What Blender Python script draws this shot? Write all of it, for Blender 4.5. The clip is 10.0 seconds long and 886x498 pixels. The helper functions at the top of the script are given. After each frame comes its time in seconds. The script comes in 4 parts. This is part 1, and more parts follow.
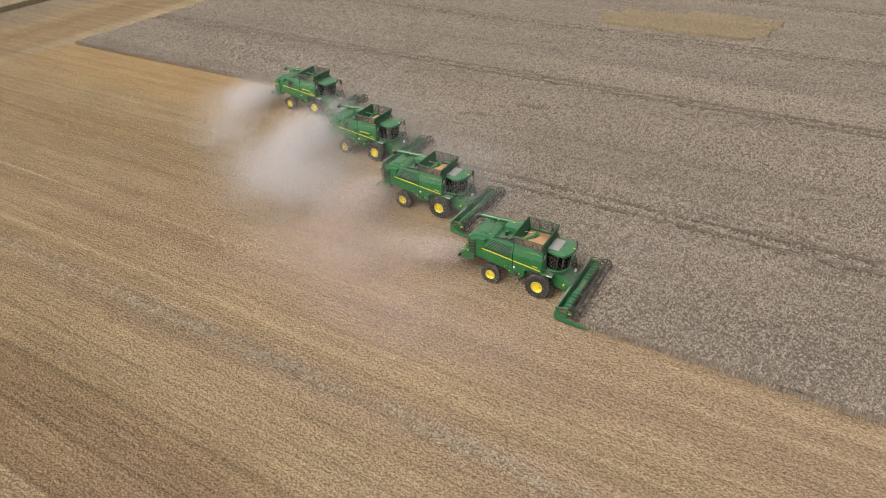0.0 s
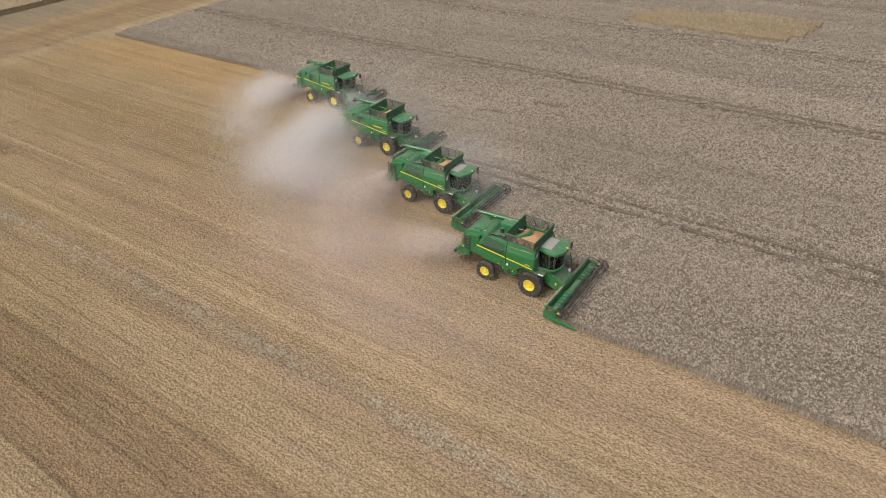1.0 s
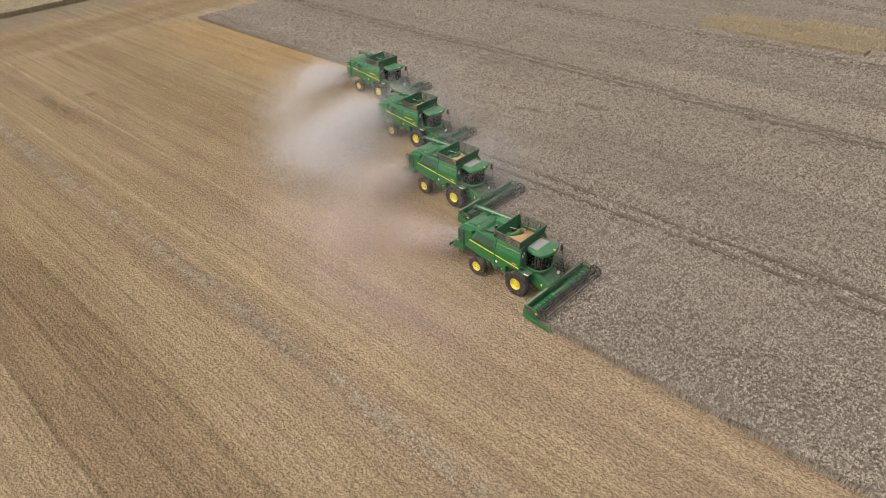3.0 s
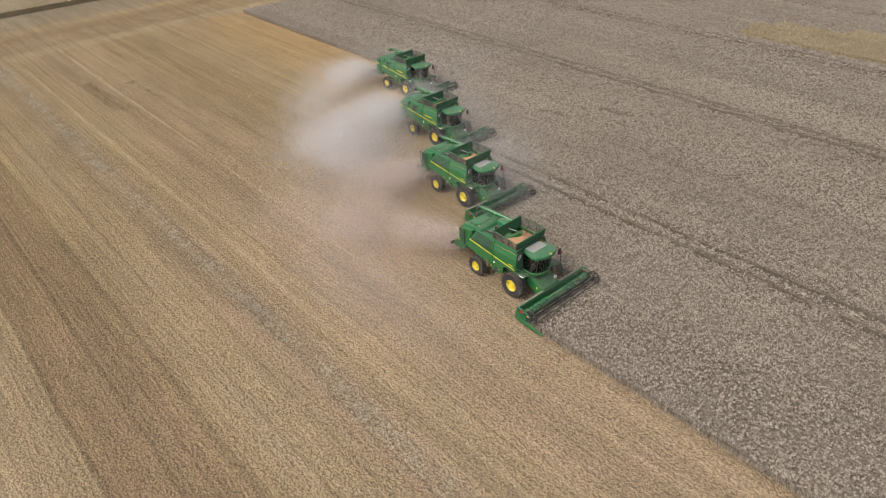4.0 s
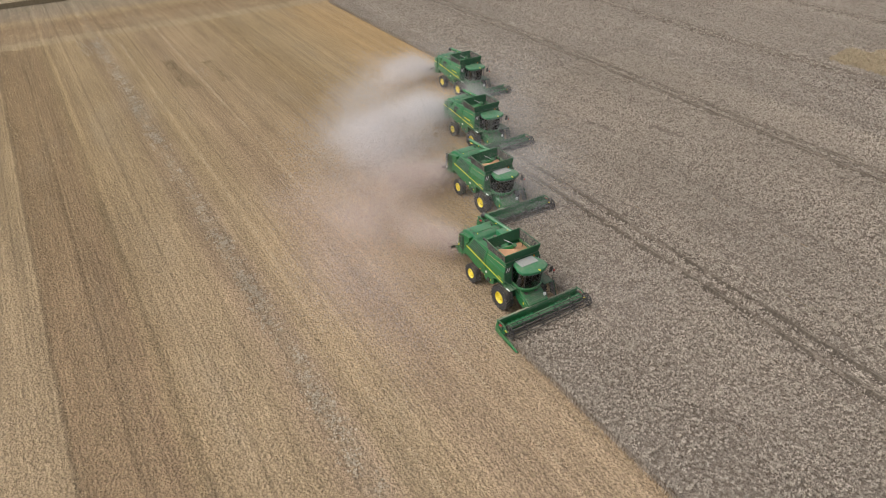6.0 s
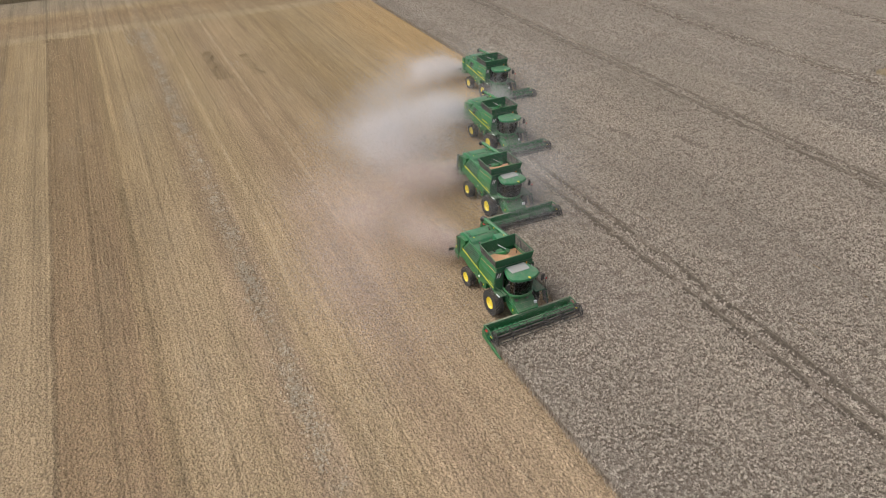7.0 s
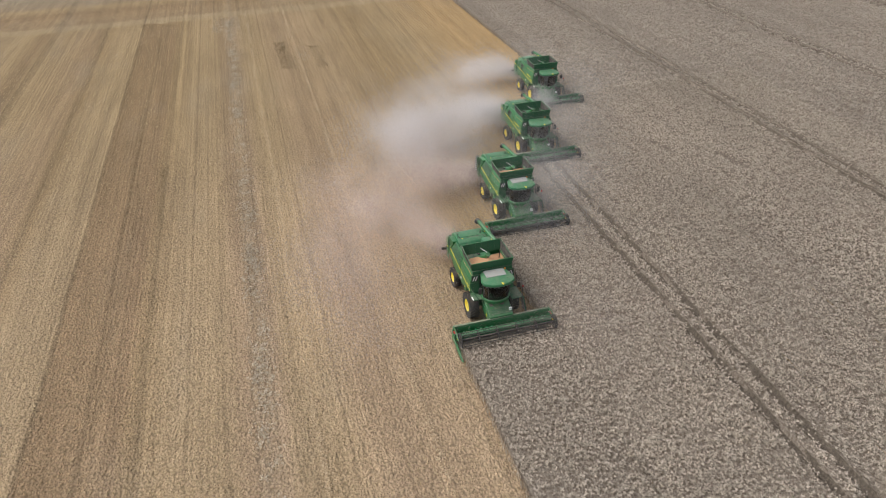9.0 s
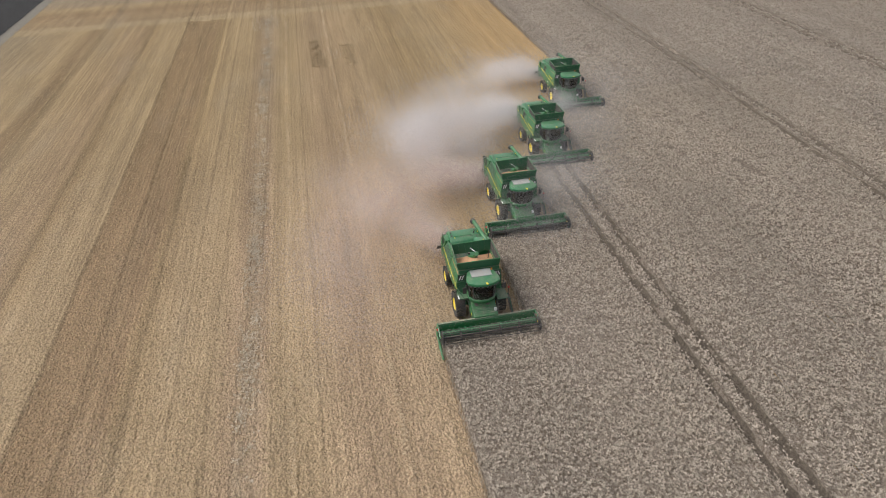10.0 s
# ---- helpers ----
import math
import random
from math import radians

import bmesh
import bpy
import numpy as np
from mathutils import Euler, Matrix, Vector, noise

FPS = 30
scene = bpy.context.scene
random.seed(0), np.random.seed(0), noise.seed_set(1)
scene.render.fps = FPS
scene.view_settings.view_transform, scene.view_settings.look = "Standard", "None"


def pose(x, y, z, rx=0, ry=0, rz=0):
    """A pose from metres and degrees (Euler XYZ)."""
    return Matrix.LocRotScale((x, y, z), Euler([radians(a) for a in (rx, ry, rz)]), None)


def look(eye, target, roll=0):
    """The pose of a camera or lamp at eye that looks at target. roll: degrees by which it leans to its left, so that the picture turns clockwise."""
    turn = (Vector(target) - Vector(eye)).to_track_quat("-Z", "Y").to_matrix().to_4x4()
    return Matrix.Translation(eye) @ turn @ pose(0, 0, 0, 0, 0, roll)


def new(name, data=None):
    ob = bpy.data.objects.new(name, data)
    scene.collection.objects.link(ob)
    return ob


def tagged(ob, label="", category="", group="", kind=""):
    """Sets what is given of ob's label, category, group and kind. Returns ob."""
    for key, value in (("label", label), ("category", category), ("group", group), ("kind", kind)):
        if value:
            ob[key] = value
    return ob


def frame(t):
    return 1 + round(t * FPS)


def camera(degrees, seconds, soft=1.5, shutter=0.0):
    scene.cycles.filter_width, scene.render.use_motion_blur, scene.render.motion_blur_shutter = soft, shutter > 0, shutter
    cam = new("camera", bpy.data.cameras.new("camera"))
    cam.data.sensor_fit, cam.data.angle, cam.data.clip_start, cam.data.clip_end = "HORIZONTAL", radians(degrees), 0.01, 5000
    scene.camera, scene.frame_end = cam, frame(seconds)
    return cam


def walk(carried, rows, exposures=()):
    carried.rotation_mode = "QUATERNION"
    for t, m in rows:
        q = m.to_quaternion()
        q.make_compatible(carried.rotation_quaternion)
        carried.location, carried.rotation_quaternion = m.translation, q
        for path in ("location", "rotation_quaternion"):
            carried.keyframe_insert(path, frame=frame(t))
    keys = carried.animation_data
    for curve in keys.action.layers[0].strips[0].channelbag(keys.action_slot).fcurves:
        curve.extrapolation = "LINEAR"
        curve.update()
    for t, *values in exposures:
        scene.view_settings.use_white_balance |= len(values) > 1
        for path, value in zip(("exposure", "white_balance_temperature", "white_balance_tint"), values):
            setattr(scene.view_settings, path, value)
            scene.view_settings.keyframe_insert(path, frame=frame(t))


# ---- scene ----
cam = camera(65.9, 10.0, 0.95)
PATH = [
    (0, (14.462, -38.04, 30.156), (13.598, -36.619, 29.046), -1.8),
    (0.5, (16.047, -37.218, 30.142), (15.129, -35.833, 29.03), -2.2),
    (1, (17.637, -36.385, 30.126), (16.667, -35.037, 29.011), -2.3),
    (1.5, (19.222, -35.517, 30.111), (18.202, -34.208, 28.995), -2.5),
    (2, (20.779, -34.592, 30.1), (19.709, -33.323, 28.983), -2.6),
    (2.5, (22.284, -33.588, 30.094), (21.162, -32.365, 28.978), -2.6),
    (4, (26.483, -30.278, 30.108), (25.213, -29.204, 28.997), -2.3),
    (4.5, (27.684, -28.984, 30.116), (26.369, -27.964, 29.007), -2.1),
    (5, (28.721, -27.519, 30.126), (27.364, -26.555, 29.018), -1.7),
    (5.5, (29.627, -25.908, 30.147), (28.231, -25.001, 29.039), -1.4),
    (7, (32.194, -20.693, 30.26), (30.693, -19.973, 29.151), -0.9),
    (7.5, (33.035, -18.864, 30.281), (31.503, -18.212, 29.172), -1.0),
    (8, (33.859, -16.957, 30.306), (32.299, -16.375, 29.197), -1.1),
    (8.5, (34.667, -14.998, 30.331), (33.083, -14.488, 29.222), -1.1),
    (9, (35.443, -12.984, 30.358), (33.836, -12.547, 29.25), -1.5),
    (9.5, (36.194, -10.926, 30.377), (34.567, -10.564, 29.273), -1.9),
    (10, (36.937, -8.857, 30.395), (35.293, -8.569, 29.292), -2.3),
]
walk(cam, [(t, look(eye, target, roll)) for t, eye, target, roll in PATH], [(0, 0.38, 6550, 10), (2.5, 0.38, 6520, 10), (5, 0.40, 6330, 10), (7.5, 0.41, 6210, 10), (10, 0.44, 6190, 10)])

# ---- world and sun: hazy overcast summer day ----
SUN_ELEVATION, SUN_TURN = radians(52), radians(200)
world = bpy.data.worlds.new("overcast_sky")
scene.world = world
world.use_nodes = True
wn, wl = world.node_tree.nodes, world.node_tree.links
sky = wn.new("ShaderNodeTexSky")
sky.sky_type = "NISHITA"
sky.sun_disc = False
sky.sun_elevation, sky.sun_rotation = SUN_ELEVATION, SUN_TURN
sky.air_density, sky.dust_density = 1.0, 4.0
grey = wn.new("ShaderNodeHueSaturation")
grey.inputs["Saturation"].default_value = 0.25
wl.new(sky.outputs[0], grey.inputs["Color"])
wl.new(grey.outputs[0], wn["Background"].inputs["Color"])
wn["Background"].inputs["Strength"].default_value = 0.13
sun = new("sun", bpy.data.lights.new("sun", "SUN"))
sun.data.energy, sun.data.angle, sun.data.color = 1.3, radians(25), (1.0, 0.95, 0.88)
sun.matrix_basis = look((math.sin(SUN_TURN) * 60, math.cos(SUN_TURN) * 60, math.tan(SUN_ELEVATION) * 60), (0, 0, 0))


# ---- materials ----
def nodes_of(name):
    m = bpy.data.materials.new(name)
    m.use_nodes = True
    return m, m.node_tree.nodes, m.node_tree.links, m.node_tree.nodes["Principled BSDF"]


def noise_at(n, l, vector, scale, detail=4.0, rough=0.6):
    x = n.new("ShaderNodeTexNoise")
    x.inputs["Scale"].default_value, x.inputs["Detail"].default_value, x.inputs["Roughness"].default_value = scale, detail, rough
    if vector is not None:
        l.new(vector, x.inputs["Vector"])
    return x.outputs["Fac"]


def ramp_of(n, l, fac, stops, smooth=False):
    r = n.new("ShaderNodeValToRGB")
    e = r.color_ramp.elements
    if smooth:
        r.color_ramp.interpolation = "EASE"
    while len(e) < len(stops):
        e.new(0.5)
    for k, (p, c) in enumerate(stops):
        e[k].position = p
        e[k].color = (*c, 1) if isinstance(c, tuple) else (c, c, c, 1)
    l.new(fac, r.inputs["Fac"])
    return r.outputs["Color"]


def mixed(n, l, fac, a, b, blend="MIX"):
    x = n.new("ShaderNodeMix")
    x.data_type, x.blend_type = "RGBA", blend
    for socket, value in ((x.inputs["Factor"], fac), (x.inputs[6], a), (x.inputs[7], b)):
        if isinstance(value, (int, float)):
            socket.default_value = value
        elif isinstance(value, tuple):
            socket.default_value = (*value, 1)
        else:
            l.new(value, socket)
    return x.outputs[2]


def math_of(n, l, op, *values):
    x = n.new("ShaderNodeMath")
    x.operation = op
    for k, v in enumerate(values):
        if isinstance(v, (int, float)):
            x.inputs[k].default_value = v
        else:
            l.new(v, x.inputs[k])
    return x.outputs[0]


def ranged(n, l, value, a, b, lo=0.0, hi=1.0):
    x = n.new("ShaderNodeMapRange")
    x.interpolation_type = "SMOOTHSTEP"
    x.inputs[1].default_value, x.inputs[2].default_value, x.inputs[3].default_value, x.inputs[4].default_value = a, b, lo, hi
    l.new(value, x.inputs[0])
    return x.outputs[0]


def bump_of(n, l, height, strength, distance, bsdf):
    b = n.new("ShaderNodeBump")
    b.inputs["Strength"].default_value, b.inputs["Distance"].default_value = strength, distance
    l.new(height, b.inputs["Height"])
    l.new(b.outputs[0], bsdf.inputs["Normal"])


def stretched(n, l, vector, sx, sy, sz=1.0):
    m = n.new("ShaderNodeMapping")
    m.inputs["Scale"].default_value = (sx, sy, sz)
    l.new(vector, m.inputs["Vector"])
    return m.outputs[0]


def machine_paint(name, colour, rough, dust, metal=0.0, coat=0.0):
    """Paint or bare stuff of a machine, with field dust lying on the upper faces and blotches on the rest."""
    m, n, l, b = nodes_of(name)
    g, o = n.new("ShaderNodeNewGeometry"), n.new("ShaderNodeTexCoord")
    sep = n.new("ShaderNodeSeparateXYZ")
    l.new(g.outputs["Normal"], sep.inputs[0])
    up = ranged(n, l, sep.outputs["Z"], 0.2, 0.97, 0.12, 1.0)
    blotch = ranged(n, l, noise_at(n, l, o.outputs["Object"], 1.7, 5, 0.65), 0.35, 0.75)
    fine = ranged(n, l, noise_at(n, l, o.outputs["Object"], 14.0, 4, 0.7), 0.3, 0.7, 0.6, 1.0)
    fac = math_of(n, l, "MULTIPLY", math_of(n, l, "MULTIPLY", up, fine), math_of(n, l, "MULTIPLY_ADD", blotch, dust, dust * 0.35))
    l.new(mixed(n, l, fac, colour, (0.36, 0.29, 0.21)), b.inputs["Base Color"])
    l.new(math_of(n, l, "MULTIPLY_ADD", fac, 0.5, rough), b.inputs["Roughness"])
    b.inputs["Metallic"].default_value = metal
    b.inputs["Coat Weight"].default_value = coat
    bump_of(n, l, noise_at(n, l, o.outputs["Object"], 40.0, 3), 0.08, 0.01, b)
    return m


# dust amounts are set high: the coat also carries haze around the machines
GREEN = machine_paint("green_paint", (0.010, 0.135, 0.036), 0.30, 0.26, coat=0.3)
# paler copy of the green, with the sky's sheen on upper panels painted in
GREEN_LIT = machine_paint("green_paint_lit", (0.014, 0.150, 0.054), 0.34, 0.28, coat=0.2)
GREEN_DARK = machine_paint("dark_green_steel", (0.017, 0.105, 0.044), 0.5, 0.45)
YELLOW = machine_paint("yellow_paint", (0.78, 0.62, 0.03), 0.45, 0.35)
TYRE = machine_paint("tyre_rubber", (0.020, 0.020, 0.021), 0.75, 0.5)
BLACK = machine_paint("black_plastic", (0.026, 0.026, 0.028), 0.55, 0.5)
REEL = machine_paint("black_reel_steel", (0.014, 0.014, 0.015), 0.5, 0.3)
MESH_GREY = machine_paint("grey_tank_side", (0.070, 0.066, 0.058), 0.7, 0.4)
ROOF_GREY = machine_paint("grey_roof_hatch", (0.30, 0.31, 0.30), 0.6, 0.5)
STEEL = machine_paint("worn_steel", (0.16, 0.15, 0.14), 0.45, 0.5, metal=0.7)
GREEN_DUSTY = machine_paint("dusty_green_beam", (0.03, 0.125, 0.055), 0.6, 0.85)
DUSTY_STEEL = machine_paint("dusty_trough_steel", (0.13, 0.115, 0.095), 0.7, 0.8)
WHITE = machine_paint("white_marking", (0.75, 0.75, 0.72), 0.5, 0.2)
RED = machine_paint("red_lens", (0.40, 0.02, 0.015), 0.3, 0.15)
AMBER = machine_paint("amber_lens", (0.75, 0.22, 0.02), 0.3, 0.1)
SEAT = machine_paint("grey_seat_cloth", (0.15, 0.15, 0.155), 0.9, 0.1)

GLASS, gn, gl, gb = nodes_of("cab_glass")
clear, shiny, fres, both = gn.new("ShaderNodeBsdfTransparent"), gn.new("ShaderNodeBsdfGlossy"), gn.new("ShaderNodeFresnel"), gn.new("ShaderNodeMixShader")
clear.inputs["Color"].default_value = (0.80, 0.85, 0.83, 1)
shiny.inputs["Roughness"].default_value = 0.06
fres.inputs["IOR"].default_value = 1.9
gl.new(fres.outputs[0], both.inputs[0]), gl.new(clear.outputs[0], both.inputs[1]), gl.new(shiny.outputs[0], both.inputs[2])
gl.new(both.outputs[0], gn["Material Output"].inputs["Surface"])

GRAIN, gn, gl, gb = nodes_of("threshed_grain")
go = gn.new("ShaderNodeTexCoord")
gl.new(ramp_of(gn, gl, noise_at(gn, gl, go.outputs["Object"], 30, 5, 0.8), [(0.3, (0.30, 0.15, 0.07)), (0.7, (0.58, 0.33, 0.18))]), gb.inputs["Base Color"])
gb.inputs["Roughness"].default_value = 0.9
bump_of(gn, gl, noise_at(gn, gl, go.outputs["Object"], 60, 3), 0.6, 0.02, gb)


def straw(name, dark, light, through_light=0.25, patch=0.12, drill=0.0):
    """Dry stalks, ears or straw: each blade its own tone, with wide patches over the field."""
    m, n, l, b = nodes_of(name)
    g = n.new("ShaderNodeNewGeometry")
    tone = ramp_of(n, l, g.outputs["Random Per Island"], [(0.0, dark), (0.45, tuple((a + c) / 2 for a, c in zip(dark, light))), (1.0, light)])
    wide = ranged(n, l, noise_at(n, l, stretched(n, l, g.outputs["Position"], 0.035, 0.11), 1.0, 6, 0.65), 0.3, 0.7, 1.0 - patch, 1.0 + patch)
    colour = mixed(n, l, 1.0, tone, wide, "MULTIPLY")
    if drill:
        lane = noise_at(n, l, stretched(n, l, g.outputs["Position"], 0.008, 0.38), 1.0, 4, 0.6)
        colour = mixed(n, l, 1.0, colour, ranged(n, l, lane, 0.36, 0.64, 1.0 - drill, 1.0 + drill), "MULTIPLY")
    l.new(colour, b.inputs["Base Color"])
    b.inputs["Roughness"].default_value = 0.85
    b.inputs["Specular IOR Level"].default_value = 0.2
    t, mix = n.new("ShaderNodeBsdfTranslucent"), n.new("ShaderNodeMixShader")
    l.new(colour, t.inputs["Color"])
    mix.inputs[0].default_value = through_light
    l.new(b.outputs[0], mix.inputs[1]), l.new(t.outputs[0], mix.inputs[2])
    l.new(mix.outputs[0], n["Material Output"].inputs["Surface"])
    return m


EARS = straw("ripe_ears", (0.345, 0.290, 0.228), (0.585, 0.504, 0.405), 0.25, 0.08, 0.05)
# far copy of the ears: contrast lost over distance is put into the colour
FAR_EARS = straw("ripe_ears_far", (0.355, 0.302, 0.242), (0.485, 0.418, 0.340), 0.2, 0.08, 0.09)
GOLD_EARS = straw("golden_ears", (0.37, 0.293, 0.185), (0.53, 0.425, 0.285))
STUBBLE = straw("cut_straw", (0.268, 0.193, 0.106), (0.497, 0.386, 0.226), 0.15, 0.15)
CHAFF = straw("grey_chaff", (0.36, 0.30, 0.215), (0.53, 0.45, 0.34), 0.15)
DARK_STUBBLE = straw("dark_trodden_stubble", (0.25, 0.187, 0.11), (0.40, 0.305, 0.18), 0.1)
PALE_STRAW = straw("pale_straw", (0.45, 0.345, 0.22), (0.62, 0.49, 0.33), 0.15)

def flying_chaff(name, dark, light):
    m, n, l, b = nodes_of(name)
    g = n.new("ShaderNodeNewGeometry")
    colour = ramp_of(n, l, g.outputs["Random Per Island"], [(0.0, dark), (1.0, light)])
    d, t, both = n.new("ShaderNodeBsdfDiffuse"), n.new("ShaderNodeBsdfTranslucent"), n.new("ShaderNodeMixShader")
    l.new(colour, d.inputs["Color"]), l.new(colour, t.inputs["Color"])
    both.inputs[0].default_value = 0.5
    l.new(d.outputs[0], both.inputs[1]), l.new(t.outputs[0], both.inputs[2])
    # each flake stands for loose specks with air between them
    clear, thin = n.new("ShaderNodeBsdfTransparent"), n.new("ShaderNodeMixShader")
    thin.inputs[0].default_value = 0.3
    l.new(clear.outputs[0], thin.inputs[1]), l.new(both.outputs[0], thin.inputs[2]), l.new(thin.outputs[0], n["Material Output"].inputs["Surface"])
    return m


MOTES = flying_chaff("flying_chaff", (0.80, 0.758, 0.742), (0.90, 0.863, 0.852))
TAN_MOTES = flying_chaff("flying_tan_dust", (0.80, 0.675, 0.60), (0.90, 0.79, 0.725))


def field_soil():
    """Stubble field: bands along the drilling direction, one tone for each swath, with straw grain, drill rows and grey chaff."""
    m, n, l, b = nodes_of("stubble_ground")
    g = n.new("ShaderNodeNewGeometry")
    p = g.outputs["Position"]
    sep = n.new("ShaderNodeSeparateXYZ")
    l.new(p, sep.inputs[0])
    wobble = noise_at(n, l, stretched(n, l, p, 0.25, 0.25), 1.0, 4)
    across = math_of(n, l, "ADD", sep.outputs["Y"], math_of(n, l, "MULTIPLY_ADD", wobble, 0.7, -0.35))
    unit = ranged(n, l, across, -60.0, 26.0)
    n[unit.node.name].interpolation_type = "LINEAR"
    pos = lambda y: (y + 60.0) / 86.0
    tan, brown, gold = (0.440, 0.328, 0.180), (0.365, 0.265, 0.138), (0.50, 0.347, 0.17)
    dusty = (0.44, 0.323, 0.186)
    stops = [(-60, (0.34, 0.275, 0.18)), (-46, tan), (-44, (0.31, 0.22, 0.12)), (-42, tan), (-36, (0.40, 0.29, 0.165)), (-34, brown), (-33, tan), (-31, (0.425, 0.318, 0.175)), (-29.35, (0.425, 0.318, 0.175)), (-29.1, (0.315, 0.222, 0.118)), (-25.5, (0.345, 0.245, 0.132)), (-24.3, (0.335, 0.235, 0.128)),
             (-23.6, brown), (-21, tan), (-18.3, tan), (-17.0, (0.39, 0.285, 0.165)), (-15.0, (0.40, 0.295, 0.175)), (-14.2, tan), (-12, tan), (-10, dusty), (-9, (0.40, 0.292, 0.17)), (-6, dusty), (-3, (0.43, 0.318, 0.182)), (3, brown), (9, tan), (14, (0.47, 0.335, 0.172)), (17, gold), (24, gold)]
    bands = ramp_of(n, l, unit, [(pos(y), c) for y, c in stops])
    # headland, driven the other way
    hx = math_of(n, l, "ADD", sep.outputs["X"], math_of(n, l, "MULTIPLY_ADD", wobble, 3.0, -1.5))
    hunit = ranged(n, l, hx, -120.0, -80.0)
    n[hunit.node.name].interpolation_type = "LINEAR"
    head = ramp_of(n, l, hunit, [(0.0, (0.33, 0.27, 0.19)), (0.2, (0.33, 0.27, 0.18)), (0.35, (0.36, 0.28, 0.18)), (0.42, tan), (0.52, (0.33, 0.23, 0.125)), (0.6, (0.39, 0.28, 0.155)), (0.72, (0.38, 0.28, 0.16)), (0.74, (0.46, 0.355, 0.21)), (0.8, (0.47, 0.365, 0.215)), (0.83, tan), (1.0, tan)])
    base = mixed(n, l, ranged(n, l, hx, -88.0, -86.5), head, bands)
    # darker towards far x: self-shade of rough stubble put into the flat ground's colour
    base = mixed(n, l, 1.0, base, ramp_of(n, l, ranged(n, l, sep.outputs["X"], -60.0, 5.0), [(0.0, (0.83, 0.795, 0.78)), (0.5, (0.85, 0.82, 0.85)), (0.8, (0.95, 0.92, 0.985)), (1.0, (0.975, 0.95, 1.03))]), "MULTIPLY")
    streak = noise_at(n, l, stretched(n, l, p, 0.03, 0.9), 1.0, 5, 0.6)
    base = mixed(n, l, 1.0, base, ramp_of(n, l, streak, [(0.36, 0.86), (0.64, 1.11)]), "MULTIPLY")
    narrow = noise_at(n, l, stretched(n, l, p, 0.07, 2.4), 1.0, 5, 0.65)
    base = mixed(n, l, 1.0, base, ramp_of(n, l, narrow, [(0.36, 0.94), (0.64, 1.05)]), "MULTIPLY")
    wide = noise_at(n, l, stretched(n, l, p, 0.05, 0.16), 1.0, 6, 0.65)
    base = mixed(n, l, ranged(n, l, wide, 0.5, 0.7, 0.0, 0.22), base, (0.36, 0.295, 0.215))
    base = mixed(n, l, 1.0, base, ramp_of(n, l, noise_at(n, l, stretched(n, l, p, 0.12, 0.5), 1.0, 6, 0.7), [(0.32, 0.90), (0.68, 1.10)]), "MULTIPLY")
    # straight drill and wheel lines, pale and dark, and painted furrow shadows
    ruling = noise_at(n, l, stretched(n, l, p, 0.006, 1.9), 1.0, 6, 0.72)
    base = mixed(n, l, 1.0, base, ramp_of(n, l, ruling, [(0.30, 0.88), (0.44, 0.985), (0.56, 1.015), (0.70, 1.13)]), "MULTIPLY")
    # the dark lines at -23.2 and -29.25 are furrow shadow put into the colour
    for line, half, tone in ((-23.2, 0.34, 0.82), (-29.25, 0.26, 0.74), (-20.4, 0.20, 0.84), (-26.2, 0.24, 0.84), (-11.4, 0.22, 0.84), (-18.2, 0.2, 0.82), (-22.6, 0.25, 1.18), (-13.1, 0.2, 1.1), (-6.9, 0.2, 1.12), (-34.6, 0.5, 0.82), (-42.4, 0.9, 0.8)):
        off = math_of(n, l, "ABSOLUTE", math_of(n, l, "ADD", math_of(n, l, "ADD", sep.outputs["Y"], math_of(n, l, "MULTIPLY_ADD", wobble, 0.5, -0.25)), -line))
        base = mixed(n, l, 1.0, base, ranged(n, l, off, half * 0.3, half, tone, 1.0), "MULTIPLY")
    # grey chaff, patchy, in one swath
    near_row = math_of(n, l, "SUBTRACT", 1.0, ranged(n, l, math_of(n, l, "ABSOLUTE", math_of(n, l, "ADD", across, 15.9)), 0.2, 1.0))
    chaff = math_of(n, l, "MULTIPLY", near_row, ranged(n, l, noise_at(n, l, stretched(n, l, p, 0.5, 0.7), 1.0, 5, 0.7), 0.38, 0.6))
    base = mixed(n, l, math_of(n, l, "MULTIPLY", chaff, 0.35), base, (0.40, 0.325, 0.225))
    # straw grain and drill rows
    clump = noise_at(n, l, stretched(n, l, p, 4.2, 6.0), 1.0, 5, 0.75)
    grain = noise_at(n, l, p, 19.0, 4, 0.8)
    rows = n.new("ShaderNodeTexWave")
    rows.bands_direction, rows.wave_profile = "Y", "SIN"
    rows.inputs["Scale"].default_value, rows.inputs["Distortion"].default_value, rows.inputs["Detail"].default_value, rows.inputs["Detail Scale"].default_value = 1.05, 2.5, 3.0, 1.2
    l.new(p, rows.inputs["Vector"])
    lumps = n.new("ShaderNodeTexVoronoi")
    lumps.feature, lumps.inputs["Scale"].default_value, lumps.inputs["Randomness"].default_value = "F1", 1.0, 1.0
    bent = n.new("ShaderNodeMix")
    bent.data_type, bent.inputs["Factor"].default_value = "VECTOR", 0.5
    warp = n.new("ShaderNodeTexNoise")
    warp.inputs["Scale"].default_value, warp.inputs["Detail"].default_value = 3.0, 3.0
    l.new(p, warp.inputs["Vector"])
    l.new(stretched(n, l, p, 12.5, 15.0), bent.inputs[4]), l.new(warp.outputs["Color"], bent.inputs[5])
    l.new(bent.outputs[1], lumps.inputs["Vector"])
    tuft = lumps.outputs["Distance"]
